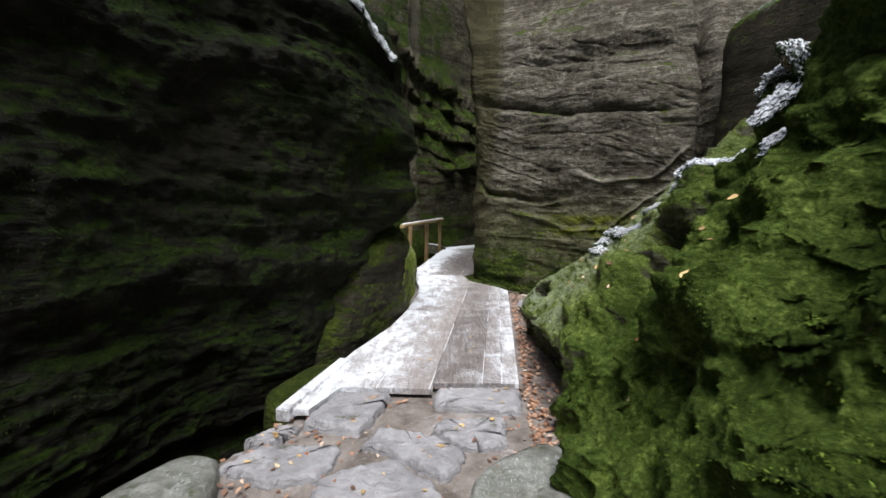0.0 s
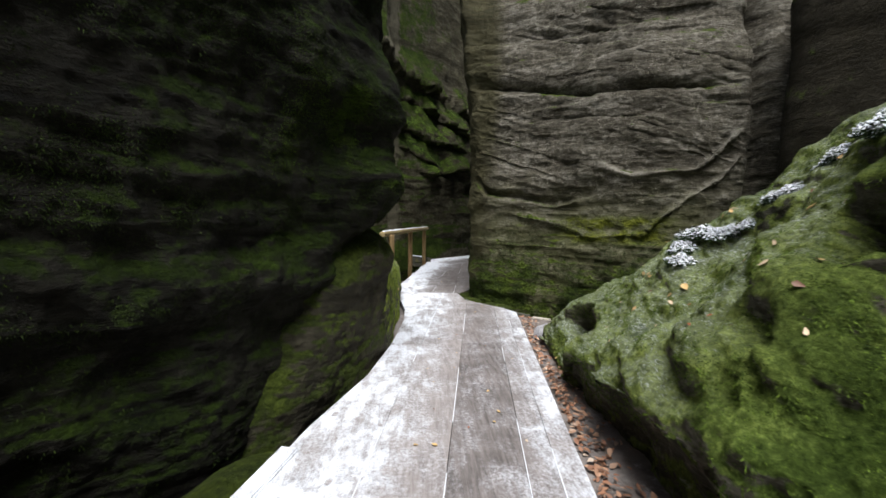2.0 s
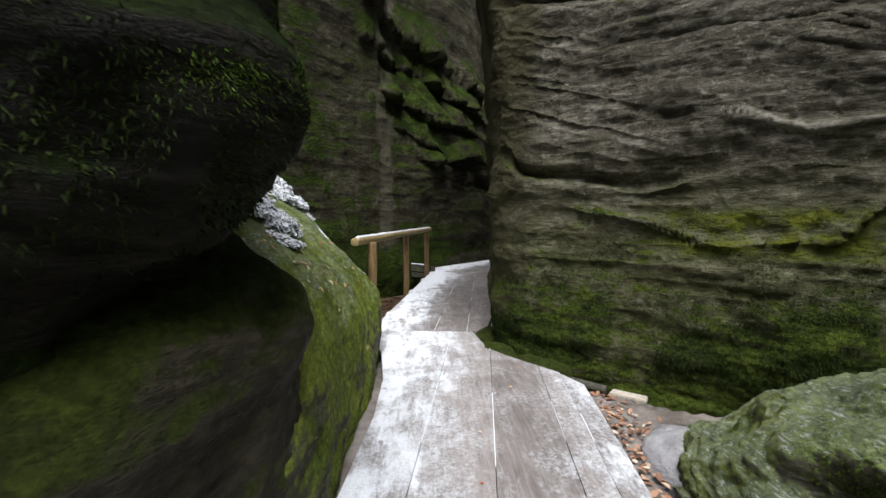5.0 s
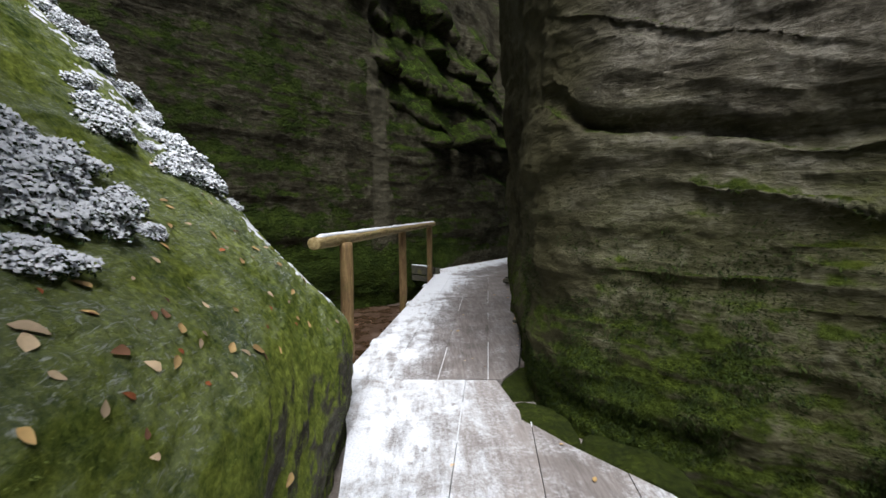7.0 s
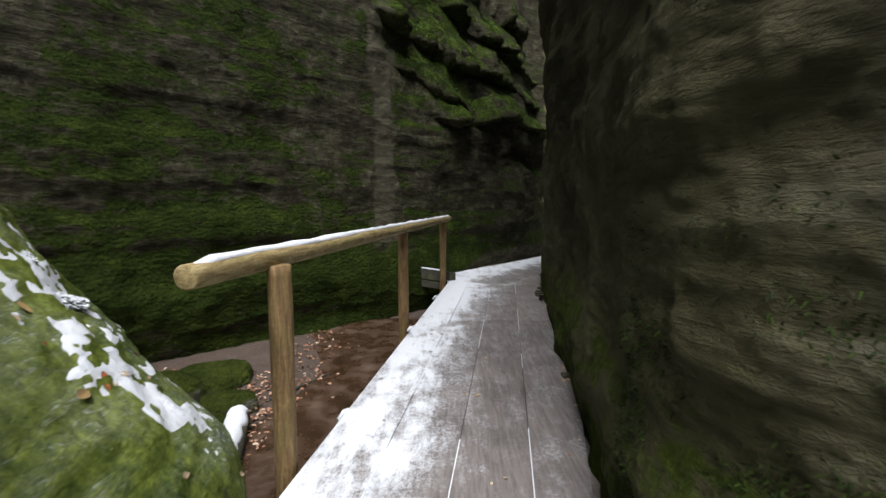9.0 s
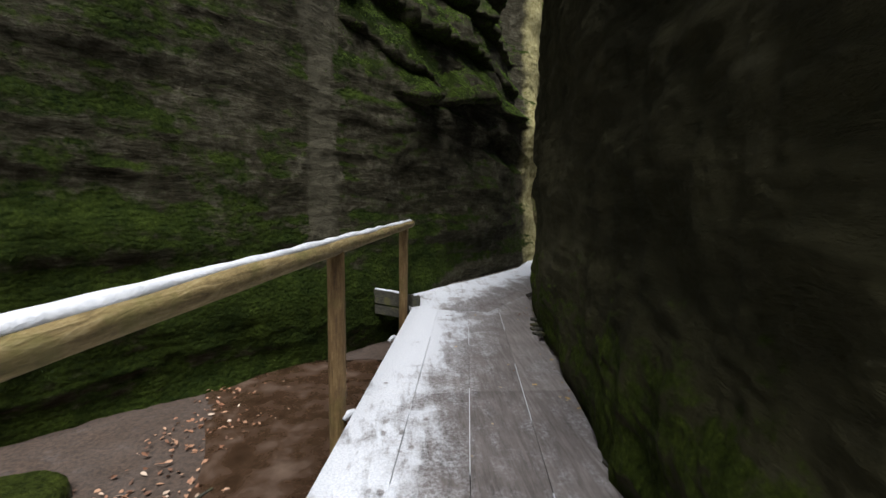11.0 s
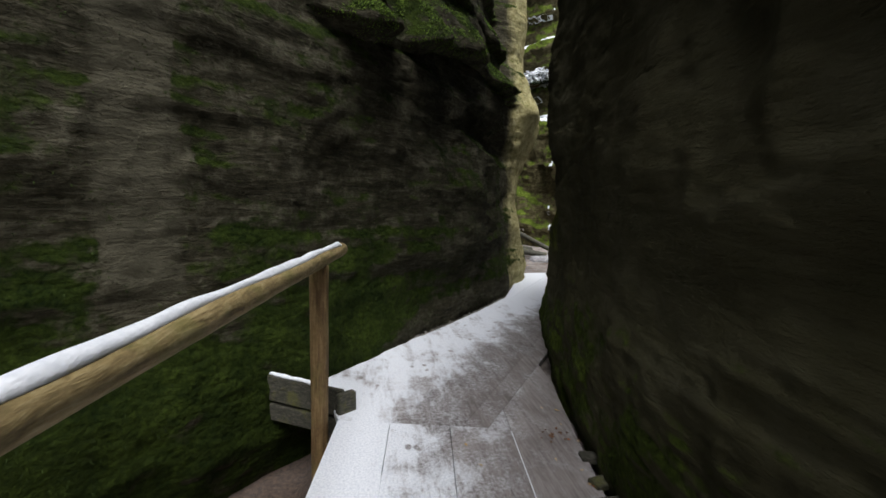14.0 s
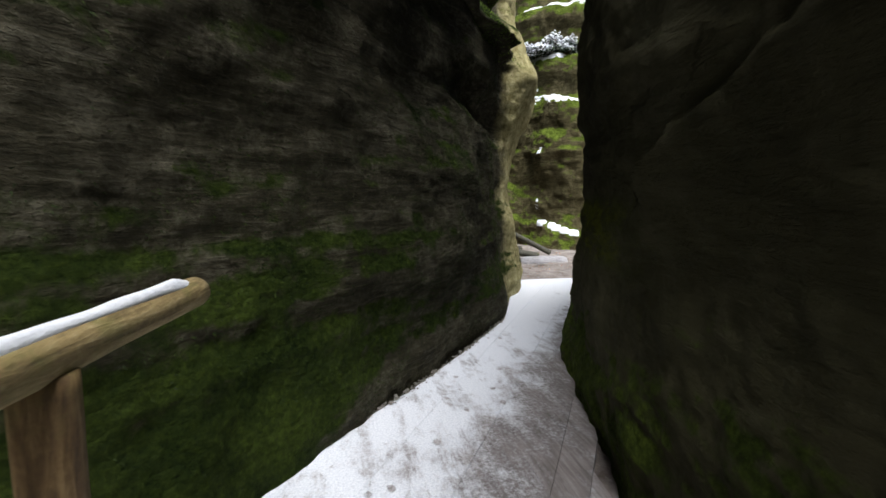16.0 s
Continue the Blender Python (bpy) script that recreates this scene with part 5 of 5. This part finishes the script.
for i in range(26):
    y = rng.uniform(8.6, 13.3)
    drop_leaf((float(np.interp(y, [8.4, 9.15, 11.05, 12.05, 13.1], [0.62, 0.79, 1.05, 1.13, 1.36])) - abs(rng.gauss(0, 0.07)), y, 0.006), (0, 0, 1), 0.6)
for i in range(14):
    drop_leaf((1.22 + rng.gauss(0, 0.05), 12.95 + rng.gauss(0, 0.05), 0.006), (0, 0, 1), 0.6, 5)


def litter(name, count, area, mat, seed, label, size=0.045):
    """Leaf litter that nobody could count, lying on the ground."""
    r = random.Random(seed)
    verts, faces = [], []
    for i in range(count):
        x, y = area(r)
        z = float(ground_height(np.array(x), np.array(y))) + r.uniform(0.004, 0.03)
        lv, lf = leaf_mesh(r.randrange(20), size * r.uniform(0.6, 1.2))
        m = Matrix.Translation((x, y, z)) @ pose(0, 0, 0, r.gauss(0, 18), r.gauss(0, 18), r.uniform(0, 360))
        b = len(verts)
        verts += [m @ Vector(v) for v in lv]
        faces += [tuple(b + q for q in f) for f in lf]
    tagged(part(name, mesh_from(name, verts, faces), mat), label, "leaf litter", kind="stuff")


def litter_material():
    m = material("leaf_litter")
    k = Nodes(m)
    g = k.n.new("ShaderNodeNewGeometry")
    k.finish(k.colours(g.outputs["Random Per Island"], (0.0, (0.1, 0.05, 0.03)), (0.3, (0.28, 0.13, 0.07)), (0.55, (0.36, 0.19, 0.11)), (0.85, (0.45, 0.27, 0.17)), (1.0, (0.55, 0.44, 0.34))), 0.7)
    return m


M_LITTER = litter_material()


def beside_deck(r):
    y = r.uniform(2.0, 7.0)
    return 0.6 + 0.13 * (y - 3.05) + 0.03 + abs(r.gauss(0, 0.11)), y


def on_path(r):
    y = r.uniform(1.3, 3.1)
    return r.choice((r.gauss(0.62, 0.16), r.uniform(-1.3, 0.8), r.gauss(-0.9, 0.2))), y


litter("leaf_litter", 900, beside_deck, M_LITTER, 21, "rust and tan leaves drifted beside the boards")
litter("leaf_litter", 480, on_path, M_LITTER, 22, "autumn leaves between the path's stones")
litter("leaf_litter", 1700, lambda r: (r.uniform(-3.4, -1.25), r.uniform(8.7, 11.0)), M_LITTER, 23, "fallen leaves over the gully's bank")
litter("leaf_litter", 1000, lambda r: (r.uniform(-1.9, -0.3), r.uniform(9.0, 13.0)), M_LITTER, 24, "scattered leaves in the muddy gully")
litter("leaf_litter", 300, lambda r: (r.uniform(2.9, 5.2), r.uniform(18.6, 21.5)), M_LITTER, 25, "leaves on the ground past the boardwalk")

# ---- flagstones at the start of the boards ----
M_FLAG = rock_material("worn_flagstone", (0.23, 0.224, 0.226), (0.38, 0.37, 0.378), (0.5, 0.49, 0.5), moss=-0.2, moss_dark=(0.05, 0.06, 0.02), moss_light=(0.16, 0.19, 0.06))


def stone(outline, top, thick, seed, mat, label, name="flagstone", bulge=0.02, group="flagstones of the path", crisp=False):
    """A worn slab: rounded rim, uneven top."""
    n, rings = 72, 14
    cx, cy = (sum(v) / len(outline) for v in zip(*outline))
    loop = even(np.array(list(outline) + [outline[0]], float), n + 1)[:-1]
    if crisp:
        # Straight broken sides with nibbled edges.
        ends = np.array(list(outline) + [outline[0]], float)
        run = np.concatenate([[0], np.cumsum(np.linalg.norm(np.diff(ends, axis=0), axis=1))])
        at = np.linspace(0, run[-1], n + 1)[:-1]
        sides = np.stack([np.interp(at, run, ends[:, c]) for c in (0, 1)], -1)
        loop = 0.25 * loop + 0.75 * sides + 0.008 * np.random.default_rng(seed).normal(size=(n, 2))
    verts, faces = [], []
    for k in range(rings + 1):
        t = k / rings
        s = t if t < 0.72 else 0.72 + 0.28 * math.sin((t - 0.72) / 0.28 * math.pi / 2)
        fall = 0.0 if t < 0.8 else ((t - 0.8) / 0.2) ** 2.2
        if crisp:
            s, fall = min(1.0, t * 1.1), (0.0 if t < 0.85 else 0.12 if t < 0.92 else 0.4 if t < 0.99 else 1.0)
        for q in range(n):
            x, y = cx + (loop[q, 0] - cx) * s, cy + (loop[q, 1] - cy) * s
            z = top + bulge * (1 - t * t) - thick * fall
            w = float(fbm(np.array([[x * 6, y * 6, seed]]), 3, 5)[0])
            verts.append((x + 0.012 * w * s, y + 0.012 * w * s, z + (0.004 + 0.2 * max(0, bulge - 0.02)) * w))
    for k in range(rings):
        for q in range(n):
            p = (q + 1) % n
            faces.append((k * n + q, (k + 1) * n + q, (k + 1) * n + p, k * n + p))
    me = mesh_from(name, verts, faces)
    bm = bmesh.new()
    bm.from_mesh(me)
    bmesh.ops.remove_doubles(bm, verts=bm.verts, dist=1e-5)
    bmesh.ops.recalc_face_normals(bm, faces=bm.faces)
    bm.to_mesh(me)
    bm.free()
    return tagged(part(name, me, mat), label, "stone", group)


for i, (outline, top, thick) in enumerate((
        ([(-0.86, 2.52), (-0.5, 2.38), (-0.36, 2.9), (-0.74, 2.93)], -0.025, 0.1),
        ([(-0.05, 2.76), (0.53, 2.68), (0.58, 3.02), (-0.04, 3.01)], -0.025, 0.1),
        ([(-0.46, 2.26), (0.04, 2.0), (0.15, 2.2), (-0.1, 2.36), (-0.38, 2.45)], -0.03, 0.09),
        ([(-1.16, 2.06), (-0.99, 2.28), (-0.55, 2.26), (-0.6, 1.98), (-0.87, 1.95)], -0.045, 0.1),
        ([(-0.6, 1.5), (-0.62, 2.0), (-0.28, 2.18), (0.02, 1.9), (0.05, 1.5)], -0.045, 0.1),
        ([(-0.05, 2.44), (0.0, 2.58), (0.41, 2.62), (0.38, 2.3), (0.2, 2.28)], -0.045, 0.08),
        ([(-0.7, 0.6), (-0.75, 1.4), (0.0, 1.42), (0.5, 1.2), (0.4, 0.5)], -0.05, 0.1),
        ([(-1.0, 2.5), (-1.15, 2.3), (-0.95, 2.32), (-0.88, 2.48)], -0.055, 0.08))):
    stone(outline, top + 0.012, thick, i * 3, M_FLAG, "worn grey sandstone flagstone set in leafy earth", bulge=0.003, crisp=True)
    cx, cy = (sum(v) / len(outline) for v in zip(*outline))
    for q in range(6):
        vx, vy = outline[rng.randrange(len(outline))]
        f = rng.uniform(0.2, 0.85)
        drop_leaf((cx + f * (vx - cx), cy + f * (vy - cy), top + 0.017), (0, 0, 1), 0.8, (1, 2, 5, 7, 0)[q % 5])
stone([(0.12, 1.5), (0.14, 1.98), (0.45, 2.3), (0.78, 2.35), (0.82, 1.5)], -0.06, 0.14, 40, M_PATH_ROCK, "low mossy bedrock beside the path", "bedrock", 0.03, "low rocks by the path")
stone([(-1.75, 1.2), (-1.5, 1.95), (-1.32, 2.16), (-1.12, 2.05), (-1.05, 1.5)], -0.03, 0.45, 41, M_PATH_ROCK, "rounded grey-green rock at the gully's edge", "bedrock", 0.06, "low rocks by the path")
stone([(-1.35, 3.05), (-1.2, 3.5), (-0.98, 3.75), (-0.86, 3.6), (-1.0, 3.0)], -0.12, 0.5, 42, M_LOW, "dark damp stone between boards and cliff", "bedrock", 0.08, "low rocks by the path")
for i, (outline, top) in enumerate((([(0.44, 7.62), (0.5, 7.9), (0.72, 7.7), (0.74, 7.4), (0.64, 7.36)], -0.01), ([(0.68, 7.34), (0.8, 7.5), (1.1, 7.2), (1.06, 6.94), (0.92, 7.06)], -0.02), ([(0.45, 7.95), (0.45, 8.3), (0.7, 8.5), (0.7, 8.0)], -0.03))):
    stone(outline, top, 0.2, 50 + i, M_LOW, "flat green stone at the foot of the grey block", "bedrock", 0.02, "low rocks by the path")
stone([(1.1, 5.0), (1.05, 5.9), (1.4, 6.2), (1.9, 5.8), (1.7, 5.0)], -0.03, 0.2, 60, M_FLAG, "pale grey bedrock behind the mossy rock", "bedrock", 0.09, "low rocks by the path")

# Edging at the corner of the boards.
M_OLD = wood_material("old_grey_wood", (0.02, 0.02, 0.013), (0.05, 0.048, 0.033), (0.12, 0.11, 0.085), 0.6, (5, 5, 12))
M_CUT = wood_material("cut_pale_wood", (0.3, 0.26, 0.2), (0.45, 0.4, 0.33), (0.6, 0.55, 0.47), 0.0, (5, 5, 5))
tagged(part("edging_log", log_mesh("edging_log", (1.05, 6.98, -0.08), (1.27, 6.82, -0.09), 0.035, 3, rings=12), M_OLD), "short round log edging the boards' corner", "log")
bm = bmesh.new()
bmesh.ops.create_cube(bm, size=1, matrix=Matrix.Translation((1.39, 6.72, -0.1)) @ pose(0, 0, 0, 0, 0, -38) @ Matrix.Diagonal((0.24, 0.1, 0.04, 1)))
bmesh.ops.bevel(bm, geom=bm.edges[:], offset=0.006, segments=2, affect="EDGES")
tagged(part("offcut", bm, M_CUT), "pale sawn board offcut lying by the walk", "board")

# The left edge beam of the first boards.
bm = bmesh.new()
bmesh.ops.create_cube(bm, size=1, matrix=Matrix.Translation((-0.925, 3.05, -0.03)) @ pose(0, 0, 0, 0, 0, -11.5) @ Matrix.Diagonal((0.1, 0.95, 0.09, 1)))
bmesh.ops.bevel(bm, geom=bm.edges[:], offset=0.008, segments=2, affect="EDGES")
part("edge_beam", bm, M_DECK_1, boardwalk, "snow-covered edge beam")
for x0, y0, x1, y1 in ((-0.6, 8.3, 0.08, 13.3), (0.55, 8.3, 1.25, 13.0), (-0.45, 3.6, -0.15, 8.0), (0.4, 3.2, 0.85, 6.6)):
    part("bearer", log_mesh("bearer", (x0, y0, -0.13), (x1, y1, -0.13), 0.075, 9, rings=30), M_POST, boardwalk, "round timber bearing the boards")
for y in (9.2, 10.9, 12.3):
    x = -0.5 + 0.127 * (y - 9.2)
    part("stilt", log_mesh("stilt", (x, y, -0.75), (x, y, -0.12), 0.07, int(y * 3), rings=10), M_POST, boardwalk, "round post under the boards")
    part("snow_cap", snow_on_log("snow_cap", (x - 0.1, y - 0.02, -0.06), (x - 0.02, y + 0.06, -0.06), 0.03, y, thick=0.02), M_SNOW, boardwalk, "small cap of snow")

M_CHIP = rock_material("pale_rubble", (0.12, 0.11, 0.09), (0.24, 0.22, 0.19), (0.42, 0.4, 0.36), moss=-0.3)
for y, turn, long in ((12.28, 20, 0.11), (12.42, 5, 0.14), (12.56, 14, 0.12), (12.75, -8, 0.1), (10.3, 12, 0.1), (9.7, 4, 0.12)):
    x = float(np.interp(y, [8.4, 9.15, 11.05, 12.05, 13.1], [0.62, 0.79, 1.05, 1.13, 1.36]))
    bm = bmesh.new()
    bmesh.ops.create_cube(bm, size=1, matrix=Matrix.Translation((x + 0.015, y, 0.001)) @ pose(0, 0, 0, 2, 3, turn) @ Matrix.Diagonal((long, 0.07, 0.03, 1)))
    bmesh.ops.bevel(bm, geom=bm.edges[:], offset=0.004, segments=2, affect="EDGES")
    part("board_end", bm, M_OLD, boardwalk, "dark sawn end of a cross board")
r = np.random.default_rng(77)
octa = np.array([[1, 0, 0], [0, 1, 0], [-1, 0, 0], [0, -1, 0], [0, 0, 0.7], [0, 0, -0.7]])
tri = np.array([[0, 1, 4], [1, 2, 4], [2, 3, 4], [3, 0, 4], [1, 0, 5], [2, 1, 5], [3, 2, 5], [0, 3, 5]])
u = r.random(420)
px = np.interp(u, [0, 0.25, 0.5, 0.75, 1], [0.1, 0.6, 1.0, 1.5, 2.4]) + np.abs(r.normal(0, 0.025, 420))
py = np.interp(px, [0.1, 0.82, 1.42, 2.02, 2.5], [14.28, 14.98, 15.66, 16.4, 17.4]) + r.normal(0, 0.02, 420)
size = r.uniform(0.004, 0.02, 420) * r.uniform(0.4, 1, 420)
chips = np.stack([px, py, 0.003 + size * 0.4], -1)[:, None] + octa[None] * size[:, None, None] * r.uniform(0.6, 1.3, (420, 6, 1))
me = mesh_fast("rubble", chips.reshape(-1, 3), None, (np.arange(420)[:, None, None] * 6 + tri[None]).reshape(-1, 3), smooth=False)
tagged(part("rubble", me, M_CHIP), "crumbs of pale sandstone along the cliff's foot", "rubble", kind="stuff")

# The board barrier by the last post.
barrier = tagged(new("barrier"), "mossy board barrier beside the walk, snow on top", "barrier")
a, b = Vector((-0.56, 13.7, 0)), Vector((0.02, 13.42, 0))
along = math.degrees(math.atan2(b.y - a.y, b.x - a.x))
for z, h in ((0.06, 0.17), (-0.1, 0.11)):
    bm = bmesh.new()
    bmesh.ops.create_cube(bm, size=1, matrix=Matrix.Translation(((a.x + b.x) / 2, (a.y + b.y) / 2, z)) @ pose(0, 0, 0, 0, 3, along) @ Matrix.Diagonal(((b - a).length, 0.035, h, 1)))
    bmesh.ops.bevel(bm, geom=bm.edges[:], offset=0.005, segments=2, affect="EDGES")
    part("board", bm, M_OLD, barrier, "green-stained board")
part("snow_cap", snow_on_log("snow_cap", (a.x + 0.02, a.y, 0.15), (b.x - 0.14, b.y + 0.06, 0.125), 0.018, 5.5, 1.3, 0.012), M_SNOW, barrier, "strip of snow on the board")
bm = bmesh.new()
bmesh.ops.create_cube(bm, size=1, matrix=Matrix.Translation((0.04, 13.4, 0.03)) @ pose(0, 0, 0, 0, 0, along + 60) @ Matrix.Diagonal((0.12, 0.05, 0.18, 1)))
bmesh.ops.bevel(bm, geom=bm.edges[:], offset=0.006, segments=2, affect="EDGES")
part("end_block", bm, M_OLD, barrier, "short weathered end block")

# ---- the gully under the handrail ----
M_BANK = rock_material("bank_moss_stone", (0.03, 0.03, 0.022), (0.08, 0.08, 0.06), (0.2, 0.19, 0.15), moss=0.6, moss_dark=(0.013, 0.022, 0.005), moss_light=(0.09, 0.115, 0.02))


def mud():
    m = material("wet_red_mud")
    k = Nodes(m)
    p = k.position()
    a = k.noise(p, 4.0, 6, 0.65)
    k.finish(k.colours(a, (0.3, (0.026, 0.014, 0.008)), (0.55, (0.06, 0.034, 0.02)), (0.75, (0.12, 0.08, 0.055))), k.ramp(a, 0.4, 0.6, 0.12, 0.6), k.bump(a, 0.4, 0.03))
    return m


us, vs = np.meshgrid(np.linspace(0, 1, 70), np.linspace(0, 1, 16), indexing="ij")
ym = 8.7 + 4.4 * us
xm = -0.35 + 0.127 * (ym - 9.0) - (0.1 + (0.75 + 0.2 * np.sin(us * 9) + 1.1 * us) * vs)
gm = np.stack([xm, ym, -0.53 + 0.0 * xm], -1)
gm[..., 2] += 0.012 * fbm(gm * 4, 3, 66)
tagged(part("mud", grid_mesh("mud", gm, (0, 0, -0.05)), mud()), "wet red-brown mud in the gully bed", "mud", kind="structure")

for i, (x, y, s) in enumerate(((-2.4, 10.35, 0.3), (-2.55, 9.7, 0.34), (-1.85, 10.25, 0.24), (-2.0, 9.55, 0.26), (-2.9, 10.3, 0.36), (-1.75, 9.9, 0.16), (-2.2, 10.75, 0.4), (-3.2, 9.9, 0.4))):
    r = np.random.default_rng(300 + i)
    w = np.linspace(0, 2 * math.pi, 7)[:-1]
    outline = [(x + s * (0.8 + 0.4 * r.random()) * math.cos(q), y + 0.75 * s * (0.8 + 0.4 * r.random()) * math.sin(q)) for q in w]
    top = float(ground_height(np.array(x), np.array(y))) + 0.03 + 0.14 * r.random()
    stone(outline, top, 0.3, 80 + i, M_BANK, "moss-covered stone on the leafy bank", "mossy_stone", 0.07, "mossy stones in the gully")
tagged(part("snowy_log", log_mesh("snowy_log", (-1.32, 9.15, -0.49), (-1.62, 10.0, -0.47), 0.085, 6, rings=24), M_OLD), "fallen log covered with snow in the gully", "log")
snow = snow_on_log("snow_cover", (-1.32, 9.15, -0.49), (-1.62, 10.0, -0.47), 0.085, 8.8, 1.5, 0.02)
part("snow_cover", snow, M_SNOW, bpy.data.objects["snowy_log"], "thick white snow along the log")
for x0, y0, x1, y1, r in ((-2.3, 9.5, -1.95, 9.95, 0.02), (-2.1, 9.85, -1.8, 9.9, 0.014), (-1.55, 10.4, -1.2, 11.0, 0.018)):
    z0, z1 = (float(ground_height(np.array(x), np.array(y))) for x, y in ((x0, y0), (x1, y1)))
    tagged(part("branch", log_mesh("branch", (x0, y0, z0 + 0.02), (x1, y1, z1 + 0.03), r, int(r * 999), sides=10, rings=16, wobble=0.3, taper=0.5), M_OLD), "grey dead branch on the gully floor", "branch", "dead branches")

# ---- the lit end ----
g0 = lambda x, y: float(ground_height(np.array(x), np.array(y)))
stone([(3.9, 20.0), (3.9, 20.3), (4.75, 20.3), (4.75, 19.98)], g0(4.3, 20.1) + 0.1, 0.25, 95, M_FLAG, "grey stone step past the boardwalk", "step_stone", 0.01, "stone step")
for a, b, r in (((3.75, 20.9, 0.62), (4.75, 20.7, 0.1), 0.06), ((3.7, 20.4, 0.2), (4.3, 20.35, 0.1), 0.07), ((3.6, 20.7, 0.25), (4.1, 20.8, 0.18), 0.08)):
    tagged(part("fallen_log", log_mesh("fallen_log", a, b, r, 7, rings=20), M_OLD), "weathered trunk leaning by the end cliff", "log", "fallen trunks")
for x, y, s in ((5.0, 23.2, 3.2), (5.35, 22.75, 3.0), (5.65, 22.6, 3.4), (5.2, 23.4, 3.6), (4.6, 23.6, 2.6), (5.9, 22.4, 2.8)):
    p, n = on_rock(G_END[90:], x, y)
    d = (G_END[..., 0] - x) ** 2 + (G_END[..., 1] - y) ** 2 + (G_END[..., 2] - 4.9) ** 2
    p = G_END[np.unravel_index(np.argmin(d), d.shape)]
    o = copy_thing(SHRUBS[1], pose(0, 0, 0))
    o.matrix_basis = settle(p, (0, 0, 1), rng.uniform(0, 360), s, 0.0)
